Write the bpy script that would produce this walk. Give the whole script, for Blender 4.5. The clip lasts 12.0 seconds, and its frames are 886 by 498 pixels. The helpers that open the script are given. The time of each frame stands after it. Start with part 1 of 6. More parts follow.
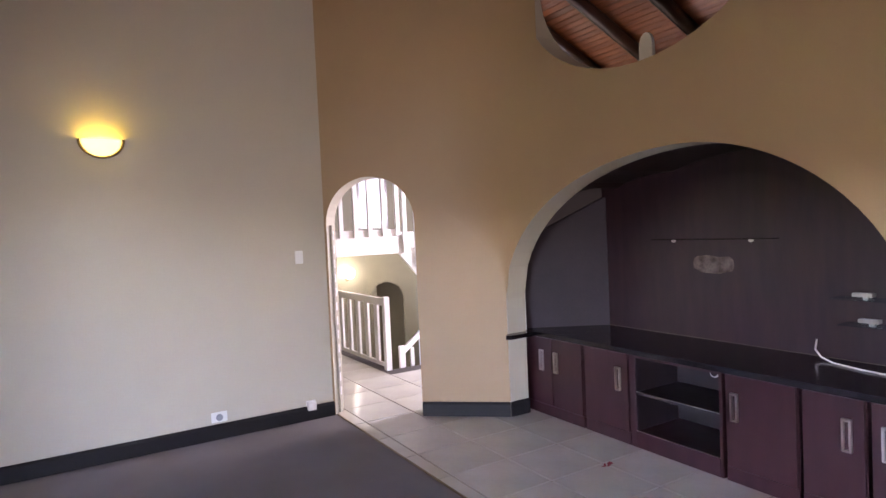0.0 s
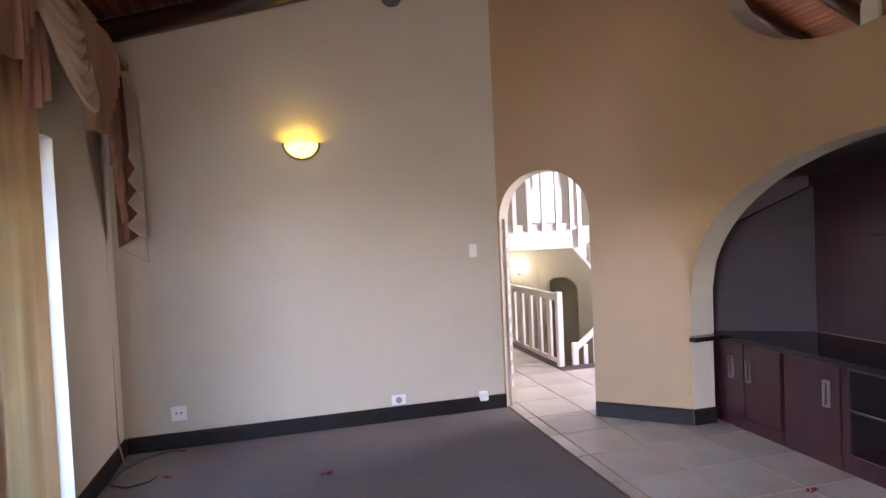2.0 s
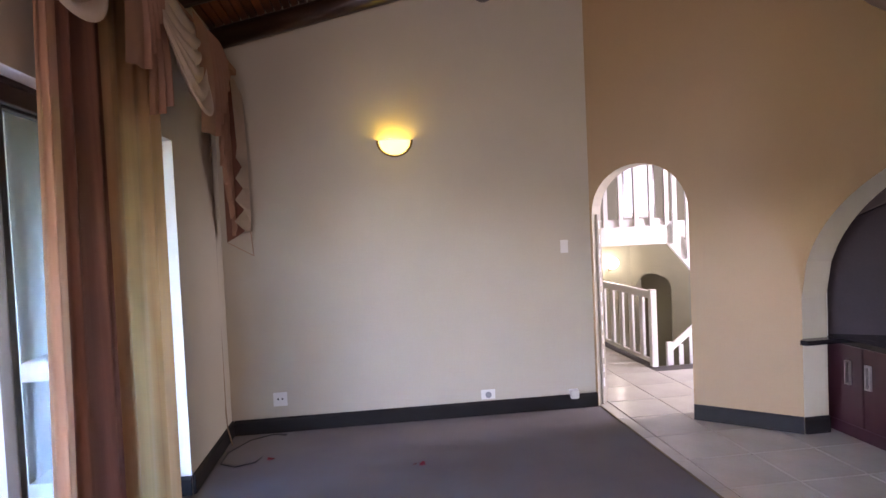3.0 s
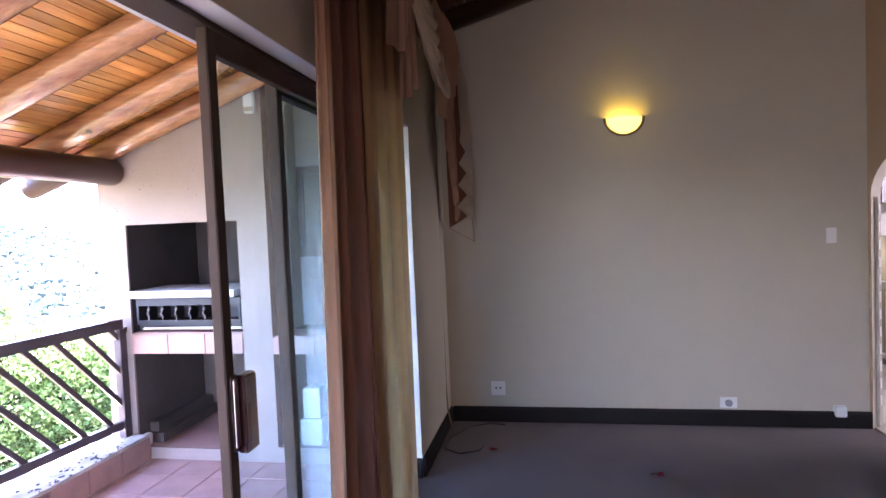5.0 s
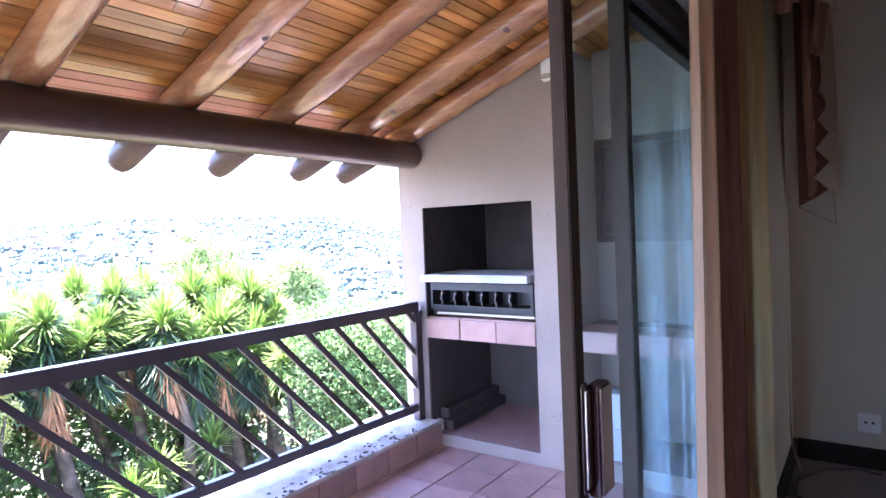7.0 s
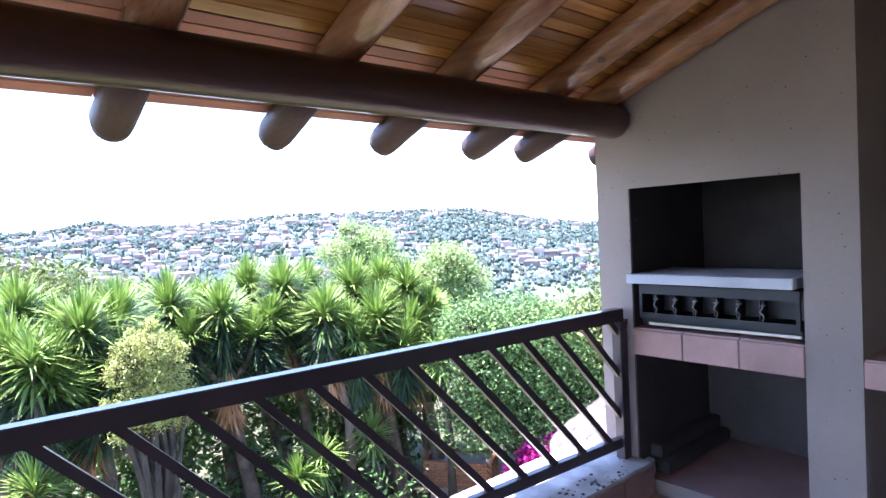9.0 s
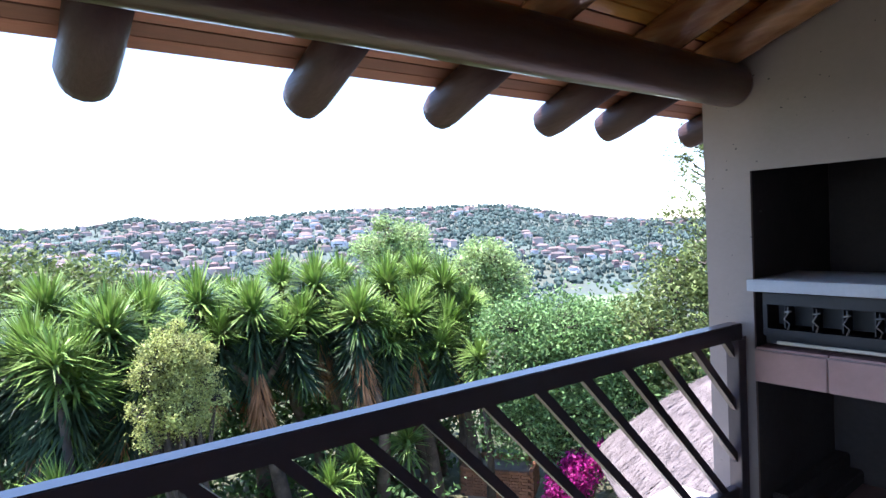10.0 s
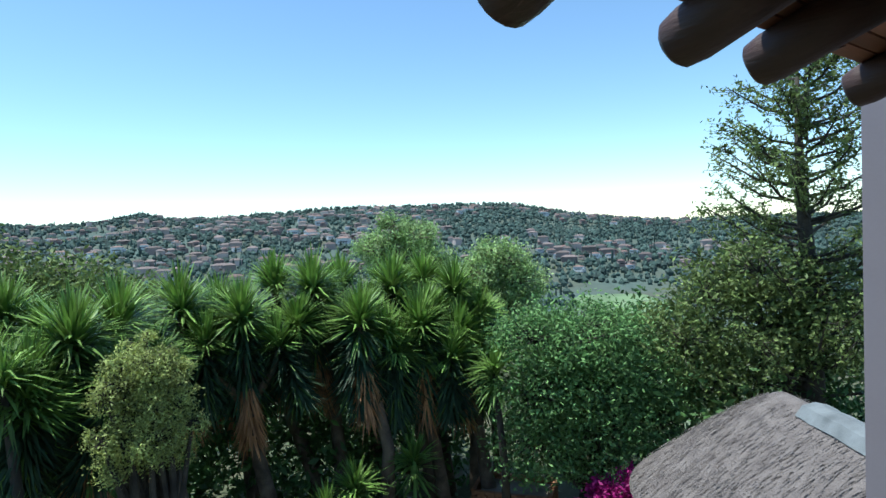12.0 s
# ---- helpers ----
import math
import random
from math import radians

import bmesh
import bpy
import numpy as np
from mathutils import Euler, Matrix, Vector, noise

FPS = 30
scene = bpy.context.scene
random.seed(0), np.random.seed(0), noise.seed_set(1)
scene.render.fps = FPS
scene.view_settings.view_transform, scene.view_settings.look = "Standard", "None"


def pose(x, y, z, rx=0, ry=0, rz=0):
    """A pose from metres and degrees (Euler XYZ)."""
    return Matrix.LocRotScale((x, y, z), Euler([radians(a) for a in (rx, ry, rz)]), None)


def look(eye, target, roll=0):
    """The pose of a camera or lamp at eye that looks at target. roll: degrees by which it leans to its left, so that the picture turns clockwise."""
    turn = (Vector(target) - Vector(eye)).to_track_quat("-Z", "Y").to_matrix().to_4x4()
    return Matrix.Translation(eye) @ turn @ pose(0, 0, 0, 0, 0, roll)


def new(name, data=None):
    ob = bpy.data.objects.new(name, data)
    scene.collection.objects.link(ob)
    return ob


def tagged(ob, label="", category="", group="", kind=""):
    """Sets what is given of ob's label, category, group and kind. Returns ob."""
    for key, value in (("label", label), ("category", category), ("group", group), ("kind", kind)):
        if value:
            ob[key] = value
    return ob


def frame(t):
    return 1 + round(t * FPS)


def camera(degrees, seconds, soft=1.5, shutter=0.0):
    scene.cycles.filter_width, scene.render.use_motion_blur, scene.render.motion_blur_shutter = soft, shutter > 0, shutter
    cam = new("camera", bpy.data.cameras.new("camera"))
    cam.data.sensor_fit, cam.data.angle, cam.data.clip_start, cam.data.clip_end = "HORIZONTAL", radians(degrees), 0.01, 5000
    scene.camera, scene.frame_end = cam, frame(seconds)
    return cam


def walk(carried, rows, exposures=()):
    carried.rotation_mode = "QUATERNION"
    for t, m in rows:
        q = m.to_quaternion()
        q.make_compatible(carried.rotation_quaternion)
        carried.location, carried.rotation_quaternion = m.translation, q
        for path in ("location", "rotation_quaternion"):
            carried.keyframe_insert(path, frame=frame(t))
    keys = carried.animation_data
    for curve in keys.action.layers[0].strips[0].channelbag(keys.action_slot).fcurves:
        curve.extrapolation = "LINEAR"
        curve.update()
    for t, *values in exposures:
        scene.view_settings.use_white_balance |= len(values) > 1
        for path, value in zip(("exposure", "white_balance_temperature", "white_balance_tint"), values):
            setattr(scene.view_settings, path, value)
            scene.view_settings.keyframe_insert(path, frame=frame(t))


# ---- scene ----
cam = camera(73.2, 12.0)
PATH = [
    (0, (-0.574, -0.167, 1.644), (0.464, 1.542, 1.576), -2.6),
    (0.5, (-0.575, -0.161, 1.647), (0.332, 1.62, 1.578), -2.6),
    (1, (-0.57, -0.155, 1.642), (0.206, 1.687, 1.578), -2.6),
    (1.5, (-0.572, -0.162, 1.644), (0.075, 1.73, 1.582), -2.6),
    (2, (-0.555, -0.156, 1.638), (-0.049, 1.779, 1.578), -2.6),
    (2.5, (-0.574, -0.167, 1.644), (-0.206, 1.798, 1.583), -2.6),
    (4.5, (-0.887, 0.008, 1.656), (-1.078, 1.997, 1.577), -2.4),
    (5, (-0.969, 0.092, 1.657), (-1.333, 2.057, 1.572), -2.4),
    (5.5, (-1.028, 0.225, 1.629), (-1.588, 2.143, 1.551), -2.4),
    (6, (-1.11, 0.334, 1.595), (-1.889, 2.174, 1.522), -2.5),
    (6.5, (-1.286, 0.436, 1.578), (-2.281, 2.169, 1.511), -2.5),
    (7, (-1.444, 0.548, 1.565), (-2.605, 2.175, 1.502), -2.4),
    (7.5, (-1.613, 0.66, 1.561), (-2.883, 2.204, 1.5), -2.7),
    (9.5, (-2.593, 1.203, 1.554), (-4.159, 2.444, 1.481), -2.8),
    (10, (-2.964, 1.372, 1.55), (-4.551, 2.588, 1.474), -2.8),
    (10.5, (-3.335, 1.519, 1.565), (-4.928, 2.726, 1.487), -2.7),
    (11, (-3.642, 1.707, 1.552), (-5.234, 2.915, 1.473), -2.6),
    (11.5, (-3.913, 1.942, 1.563), (-5.505, 3.149, 1.48), -2.6),
    (12, (-4.156, 2.105, 1.555), (-5.752, 3.308, 1.473), -2.4),
]
walk(cam, [(t, look(eye, target, roll)) for t, eye, target, roll in PATH],
     exposures=[(0.0, 5.85, 6750, 39), (2.5, 5.85, 6800, 41), (4.5, 5.2, 6550, 41), (5.5, 4.95, 6300, 42), (6.5, 4.5, 5850, 37), (7.5, 4.1, 5850, 36), (9.5, 2.4, 5900, 24), (10.5, 1.7, 5900, 18), (11.0, 1.3, 5850, 12), (12.0, 0.5, 5750, -4)])
SOUTH_POWER, HALL_POWER, LAMP_POWER = 1.3, 9.0, 0.04

# ---- world and sun ----
SUN_ELEV, SUN_AZ = 71.0, 222.0      # degrees; azimuth counted from +x towards +y
sun_way = Vector((math.cos(radians(SUN_ELEV)) * math.cos(radians(SUN_AZ)),
                  math.cos(radians(SUN_ELEV)) * math.sin(radians(SUN_AZ)), math.sin(radians(SUN_ELEV))))
world = bpy.data.worlds.new("world")
scene.world = world
world.use_nodes = True
wn = world.node_tree
sky = wn.nodes.new("ShaderNodeTexSky")
sky.sky_type, sky.sun_disc = "NISHITA", False
sky.sun_elevation, sky.sun_rotation = radians(SUN_ELEV), radians(90 - SUN_AZ)
sky.altitude = 1500
sky.air_density, sky.dust_density, sky.ozone_density = 1.0, 0.0, 1.2
wn.links.new(sky.outputs[0], wn.nodes["Background"].inputs[0])
wn.nodes["Background"].inputs[1].default_value = 0.15
sun = new("sun", bpy.data.lights.new("sun", "SUN"))
sun.data.energy, sun.data.angle, sun.data.color = 5.0, radians(0.5), (1.0, 0.96, 0.9)
sun.matrix_world = look(sun_way * 30, (0, 0, 0))


# ---- materials ----
def material(name, base, rough=0.6, metal=0.0, spread=0.12, scale=3.0, fine=60.0, bump=0.1, depth=0.002, stretch=(1, 1, 1),
             second=None, coat=0.0, island=0.0, each=0.0, spec=0.5, trans=0.0):
    """A surface of two scales of variation: base colour, its darker or second tone, fine relief."""
    m = bpy.data.materials.new(name)
    m.use_nodes = True
    n, l = m.node_tree.nodes, m.node_tree.links
    b = n["Principled BSDF"]
    b.inputs["Roughness"].default_value, b.inputs["Metallic"].default_value = rough, metal
    b.inputs["Coat Weight"].default_value = coat
    b.inputs["Specular IOR Level"].default_value = spec
    tc = n.new("ShaderNodeTexCoord")
    mp = n.new("ShaderNodeMapping")
    mp.inputs["Scale"].default_value = stretch
    l.new(tc.outputs["Object"], mp.inputs[0])
    big, small = n.new("ShaderNodeTexNoise"), n.new("ShaderNodeTexNoise")
    big.inputs["Scale"].default_value, small.inputs["Scale"].default_value = scale, fine
    big.inputs["Detail"].default_value = 5
    small.inputs["Detail"].default_value = 3
    l.new(mp.outputs[0], big.inputs["Vector"])
    l.new(mp.outputs[0], small.inputs["Vector"])
    mix = n.new("ShaderNodeMixRGB")
    other = second or tuple(c * (1 - 3 * spread) for c in base)
    mix.inputs[1].default_value, mix.inputs[2].default_value = (*base, 1), (*other, 1)
    ramp = n.new("ShaderNodeMapRange")
    ramp.inputs[1].default_value, ramp.inputs[2].default_value = 0.35, 0.7
    l.new(big.outputs[0], ramp.inputs[0])
    l.new(ramp.outputs[0], mix.inputs[0])
    hsv = n.new("ShaderNodeHueSaturation")
    l.new(mix.outputs[0], hsv.inputs["Color"])
    val = n.new("ShaderNodeMapRange")
    val.inputs[3].default_value, val.inputs[4].default_value = 1 - spread, 1 + spread
    l.new(small.outputs[0], val.inputs[0])
    out = val.outputs[0]
    for amount, node, sock in ((island, "ShaderNodeNewGeometry", "Random Per Island"), (each, "ShaderNodeObjectInfo", "Random")):
        if amount:
            g = n.new(node)
            r = n.new("ShaderNodeMapRange")
            r.inputs[3].default_value, r.inputs[4].default_value = 1 - amount, 1 + amount
            l.new(g.outputs[sock], r.inputs[0])
            mul = n.new("ShaderNodeMath")
            mul.operation = "MULTIPLY"
            l.new(out, mul.inputs[0])
            l.new(r.outputs[0], mul.inputs[1])
            out = mul.outputs[0]
    l.new(out, hsv.inputs["Value"])
    l.new(hsv.outputs[0], b.inputs["Base Color"])
    if bump:
        bp = n.new("ShaderNodeBump")
        bp.inputs["Strength"].default_value, bp.inputs["Distance"].default_value = bump, depth
        l.new(small.outputs[0], bp.inputs["Height"])
        l.new(bp.outputs[0], b.inputs["Normal"])
    if trans:
        t = n.new("ShaderNodeBsdfTranslucent")
        l.new(hsv.outputs[0], t.inputs[0])
        mx = n.new("ShaderNodeMixShader")
        mx.inputs[0].default_value = trans
        l.new(b.outputs[0], mx.inputs[1])
        l.new(t.outputs[0], mx.inputs[2])
        l.new(mx.outputs[0], n["Material Output"].inputs[0])
    return m


def glowing(name, colour, strength):
    m = bpy.data.materials.new(name)
    m.use_nodes = True
    b = m.node_tree.nodes["Principled BSDF"]
    b.inputs["Base Color"].default_value = (*colour, 1)
    b.inputs["Emission Color"].default_value = (*colour, 1)
    b.inputs["Emission Strength"].default_value = strength
    return m


M_BEIGE = material("beige_paint", (0.51, 0.46, 0.355), 0.55, spread=0.03, scale=0.8, fine=90, bump=0.15, depth=0.001)
M_TAN = material("tan_paint", (0.36, 0.235, 0.12), 0.5, spread=0.03, scale=0.8, fine=90, bump=0.15, depth=0.001)
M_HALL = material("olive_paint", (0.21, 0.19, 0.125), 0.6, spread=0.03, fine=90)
M_WHITE = material("white_paint", (0.78, 0.77, 0.74), 0.45, spread=0.02, fine=80)
M_SKIRT = material("black_skirting_paint", (0.014, 0.012, 0.012), 0.5, spread=0.1, spec=0.2)
M_CARPET = material("grey_brown_carpet", (0.20, 0.175, 0.168), 0.95, spread=0.12, scale=1.2, fine=260, bump=0.8, depth=0.004, second=(0.165, 0.143, 0.138), spec=0.1)
M_TILE = material("cream_ceramic", (0.55, 0.52, 0.46), 0.22, spread=0.05, scale=2, fine=25, bump=0.03, each=0.05)
M_GROUT = material("dark_grout", (0.06, 0.05, 0.048), 0.9)
M_CAB = material("mahogany_veneer", (0.038, 0.0105, 0.013), 0.3, spread=0.08, scale=2, fine=20, stretch=(5, 5, 1), bump=0.03, second=(0.026, 0.0075, 0.010), coat=0.2)
M_CABIN = material("dark_cabinet_inside", (0.02, 0.012, 0.014), 0.5, spread=0.1)
M_COUNTER = material("black_granite", (0.012, 0.011, 0.014), 0.16, spread=0.2, fine=200, bump=0.0)
M_PANEL = material("dark_niche_panel", (0.036, 0.016, 0.019), 0.32, spread=0.12, scale=2, fine=20, stretch=(6, 6, 1), bump=0.04, second=(0.022, 0.011, 0.014), coat=0.15)
M_VAULT = material("dark_vault_boards", (0.035, 0.018, 0.014), 0.5)
M_HOOK = material("dull_grey_iron", (0.22, 0.2, 0.18), 0.5, metal=0.5)
M_KERB = material("stained_kerb_plaster", (0.66, 0.61, 0.56), 0.85, spread=0.1, scale=6, fine=90, bump=0.5, depth=0.006, second=(0.35, 0.31, 0.27))
M_STEEL = material("brushed_steel", (0.55, 0.53, 0.5), 0.3, metal=1.0, spread=0.05, fine=150)
M_LOG = material("varnished_log", (0.54, 0.28, 0.13), 0.22, spread=0.28, scale=1.9, fine=11, stretch=(0.5, 5, 5), bump=0.55, depth=0.010, second=(0.24, 0.09, 0.035), coat=0.6)
M_LOGY = material("dark_varnished_beam", (0.09, 0.04, 0.025), 0.3, spread=0.2, scale=1.5, fine=14, stretch=(4, 0.6, 4), bump=0.3, depth=0.006, second=(0.05, 0.022, 0.018), coat=0.1)
M_KNOT = material("dark_knot_wood", (0.09, 0.03, 0.013), 0.4, bump=0)
# Weathered tips whose colour also holds the shade on the unlit ends.
M_LOGEND = material("weathered_shaded_log_end", (0.065, 0.034, 0.028), 0.5, spread=0.25, scale=2.5, fine=20, stretch=(0.6, 4, 4), bump=0.5, depth=0.006, second=(0.05, 0.024, 0.018), spec=0.3)
M_BOARD = material("varnished_pine_boards", (0.80, 0.40, 0.11), 0.27, spread=0.12, scale=3, fine=20, stretch=(10, 0.7, 4), bump=0.08, second=(0.62, 0.25, 0.07), island=0.35, coat=0.35)
M_BOARD_EAVES = material("dark_eaves_boards", (0.36, 0.15, 0.09), 0.6, spread=0.15, scale=3, fine=20, stretch=(10, 0.7, 4), bump=0.1, second=(0.30, 0.14, 0.09), island=0.3)
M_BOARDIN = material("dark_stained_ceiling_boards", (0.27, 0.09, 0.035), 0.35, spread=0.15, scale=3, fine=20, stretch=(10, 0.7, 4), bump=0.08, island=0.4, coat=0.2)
M_BEAMIN = material("dark_stained_rafter", (0.05, 0.022, 0.014), 0.3, spread=0.2, scale=1.5, fine=14, stretch=(0.6, 4, 4), bump=0.3, depth=0.006, coat=0.3)
M_PLASTER = material("pink_beige_plaster", (0.35, 0.28, 0.24), 0.8, spread=0.05, scale=1.5, fine=35, bump=0.35, depth=0.006)
M_WING = material("pale_lilac_wall_paint", (0.28, 0.235, 0.26), 0.75, spread=0.03, scale=1.5, fine=60, bump=0.15, depth=0.003)
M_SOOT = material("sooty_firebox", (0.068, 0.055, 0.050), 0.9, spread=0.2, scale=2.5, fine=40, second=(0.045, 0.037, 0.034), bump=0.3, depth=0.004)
# Plaster of the store with the recess's shade put into its colour.
M_STORE = material("shade_dark_plaster_and_grit", (0.10, 0.084, 0.077), 0.9, spread=0.15, scale=3, fine=35, second=(0.08, 0.066, 0.058), bump=0.3, depth=0.005)
M_SHELF = material("pale_concrete_shelf", (0.55, 0.55, 0.55), 0.6, spread=0.08)
M_TERRA = material("terracotta_tile", (0.50, 0.295, 0.25), 0.45, spread=0.08, scale=4, fine=40, each=0.1, bump=0.1)
M_TERRAG = material("pale_mortar", (0.3, 0.24, 0.2), 0.9)
M_IRON = material("black_iron", (0.015, 0.015, 0.018), 0.5, spread=0.2)
M_RAIL = material("brown_painted_steel", (0.085, 0.062, 0.064), 0.3, spread=0.08, fine=30)
M_BRONZE = material("bronze_aluminium", (0.055, 0.032, 0.021), 0.6, metal=0.0, spread=0.08, fine=60, spec=0.2)
M_HANDLE = material("dark_red_timber_handle", (0.04, 0.008, 0.009), 0.25, spread=0.15, coat=0.4)
M_CURT_A = material("rust_curtain", (0.23, 0.095, 0.052), 0.75, spread=0.1, scale=1.0, fine=9, stretch=(1, 17, 0.06), bump=0, second=(0.13, 0.045, 0.03), trans=0.15)
M_CURT_C = material("tan_highlight_curtain", (0.54, 0.31, 0.19), 0.6, spread=0.08, scale=1.0, fine=9, stretch=(1, 17, 0.06), bump=0, second=(0.38, 0.19, 0.11), trans=0.25)
M_CURT_B = material("gold_curtain", (0.50, 0.29, 0.13), 0.6, spread=0.1, scale=1.0, fine=9, stretch=(1, 17, 0.06), bump=0, second=(0.40, 0.22, 0.10), trans=0.3)
M_SWAG = material("cream_swag", (0.64, 0.52, 0.38), 0.7, spread=0.06, fine=300, bump=0.2, trans=0.15)
M_SWAGP = material("pink_brown_swag", (0.40, 0.215, 0.135), 0.7, spread=0.06, fine=300, bump=0.2, trans=0.15)
M_PLASTIC = material("white_plastic", (0.75, 0.74, 0.7), 0.35, spread=0.01, bump=0)
M_CABLE = material("dark_cable", (0.03, 0.025, 0.025), 0.5)
M_PETAL = material("crimson_petals", (0.28, 0.01, 0.025), 0.7)
M_BRASS = material("antique_brass", (0.18, 0.13, 0.06), 0.4, metal=0.8)
M_GLASSLAMP = glowing("lit_glass_bowl", (1.0, 0.88, 0.18), 0.065)
M_GROUND = material("garden_soil", (0.10, 0.09, 0.05), 0.95, spread=0.3, scale=0.5, fine=6, bump=0.5, depth=0.05, second=(0.05, 0.07, 0.025))
M_YUCCA = material("yucca_leaf", (0.21, 0.33, 0.07), 0.5, spread=0.15, scale=0.7, fine=8, bump=0, island=0.45, trans=0.15, spec=0.3)
# Same leaf as above, with the shade under the crown in its colour.
M_YSHADE = material("shaded_yucca_leaf", (0.055, 0.095, 0.042), 0.6, spread=0.15, scale=0.7, fine=8, bump=0, island=0.5, spec=0.3)
M_YDEAD = material("dead_yucca_leaf", (0.50, 0.24, 0.10), 0.8, spread=0.15, island=0.4, bump=0)
M_BARK = material("pale_brown_bark", (0.19, 0.14, 0.10), 0.9, spread=0.25, scale=3, fine=25, bump=0.6, depth=0.02)
M_BARKD = material("dark_bark", (0.07, 0.055, 0.04), 0.9, spread=0.25, scale=3, fine=25, bump=0.6, depth=0.02)
M_LEAF = material("green_leaf", (0.21, 0.36, 0.12), 0.6, spec=0.25, spread=0.2, island=0.5, bump=0, trans=0.25)
M_LEAFY = material("yellow_green_leaf", (0.48, 0.53, 0.17), 0.6, spec=0.25, spread=0.2, island=0.4, bump=0, trans=0.25)
M_LEAFO = material("olive_leaf", (0.20, 0.26, 0.08), 0.6, spec=0.25, spread=0.2, island=0.5, bump=0, trans=0.25)
M_LEAFD = material("deep_green_leaf", (0.11, 0.21, 0.06), 0.5, spec=0.4, spread=0.2, island=0.5, bump=0, trans=0.2)
M_LEAFF = material("fresh_green_leaf", (0.42, 0.56, 0.22), 0.6, spec=0.25, spread=0.2, island=0.4, bump=0, trans=0.3)
M_BOUG = material("magenta_bract", (0.42, 0.01, 0.20), 0.6, island=0.3, bump=0, trans=0.3)
M_THATCH = material("weathered_thatch", (0.20, 0.165, 0.155), 0.95, spread=0.35, scale=4, fine=30, stretch=(1, 1, 1), bump=1.0, depth=0.05, second=(0.13, 0.105, 0.10))
M_RIDGE = material("grey_ridge_cement", (0.19, 0.20, 0.21), 0.8, spread=0.15, bump=0.4, depth=0.02)
M_BRICK = material("orange_brick", (0.36, 0.16, 0.08), 0.85, each=0.2, spread=0.15)
# Distance haze is put into the hillside's bluish green.
M_HILL = material("hazy_bush_hillside", (0.07, 0.10, 0.085), 1.0, spread=0.3, scale=0.012, fine=0.12, second=(0.085, 0.085, 0.055), bump=0)
M_LAWN = material("pale_green_lawn", (0.17, 0.24, 0.11), 0.9, spread=0.15, scale=0.03, fine=2)
M_TERR = [material("house_wall", c, 0.8, each=0.1, bump=0, scale=0.1) for c in
          [(0.60, 0.48, 0.41), (0.44, 0.29, 0.24), (0.78, 0.77, 0.76), (0.30, 0.22, 0.20)]]
M_ROOFS = [material("house_roof", c, 0.8, each=0.1, bump=0, scale=0.1) for c in [(0.15, 0.09, 0.08), (0.10, 0.095, 0.10), (0.22, 0.13, 0.11)]]
M_PANE = material("dark_far_window", (0.03, 0.035, 0.04), 0.2, bump=0)


def glass_material(name, gloss, film_most):
    m = bpy.data.materials.new(name)
    m.use_nodes = True
    n, l = m.node_tree.nodes, m.node_tree.links
    n.remove(n["Principled BSDF"])
    tr, gl, mx = n.new("ShaderNodeBsdfTransparent"), n.new("ShaderNodeBsdfGlossy"), n.new("ShaderNodeMixShader")
    tr.inputs[0].default_value = (0.82, 0.93, 0.96, 1)
    gl.inputs["Roughness"].default_value = 0.02
    mx.inputs[0].default_value = gloss
    # Pale upright streaks paint reflections and haze into the pane.
    glare, film = n.new("ShaderNodeBsdfTranslucent"), n.new("ShaderNodeMixShader")
    glare.inputs[0].default_value = (0.75, 0.85, 0.92, 1)
    tc, mp, nz, mr = n.new("ShaderNodeTexCoord"), n.new("ShaderNodeMapping"), n.new("ShaderNodeTexNoise"), n.new("ShaderNodeMapRange")
    mp.inputs["Scale"].default_value = (1, 9, 0.25)
    nz.inputs["Scale"].default_value = 1.3
    mr.inputs[1].default_value, mr.inputs[2].default_value, mr.inputs[3].default_value, mr.inputs[4].default_value = 0.42, 0.66, 0.0, film_most
    l.new(tc.outputs["Object"], mp.inputs[0])
    l.new(mp.outputs[0], nz.inputs["Vector"])
    l.new(nz.outputs[0], mr.inputs[0])
    l.new(mr.outputs[0], film.inputs[0])
    l.new(tr.outputs[0], film.inputs[1])
    l.new(glare.outputs[0], film.inputs[2])
    l.new(film.outputs[0], mx.inputs[1])
    l.new(gl.outputs[0], mx.inputs[2])
    l.new(mx.outputs[0], n["Material Output"].inputs[0])
    return m


M_GLASS = glass_material("door_glass", 0.05, 0.01)
M_GLASS_STREAKED = glass_material("reflection_streak_glass", 0.09, 0.16)


# ---- mesh tools ----
def finish(name, bm, mat, parent=None, label="", smooth=False):
    me = bpy.data.meshes.new(name)
    bmesh.ops.recalc_face_normals(bm, faces=bm.faces)
    bm.to_mesh(me)
    bm.free()
    if smooth:
        me.shade_smooth()
    me.materials.append(mat)
    ob = new(name, me)
    if parent:
        ob.parent = parent
    if label:
        ob["label"] = label
    return ob


def part(name, bm, mat, parent, label="", smooth=False):
    return finish(name, bm, mat, parent, label, smooth)


def thing(name, label, category, group="", at=(0, 0, 0)):
    ob = new(name)
    ob.location = at
    return tagged(ob, label, category, group)


def structure(ob, label="", category=""):
    return tagged(ob, label, category, kind="structure")


def box(bm, a, b, bevel=0.0):
    """A box between two corners, with its edges rounded by bevel."""
    a, b = Vector(a), Vector(b)
    made = bmesh.ops.create_cube(bm, size=1)["verts"]
    for v in made:
        v.co = Vector(((a[i] + b[i]) / 2 + v.co[i] * abs(b[i] - a[i]) for i in range(3)))
    if bevel:
        es = {e for v in made for e in v.link_edges}
        bmesh.ops.bevel(bm, geom=list(es), offset=bevel, segments=2, affect="EDGES")
    return bm


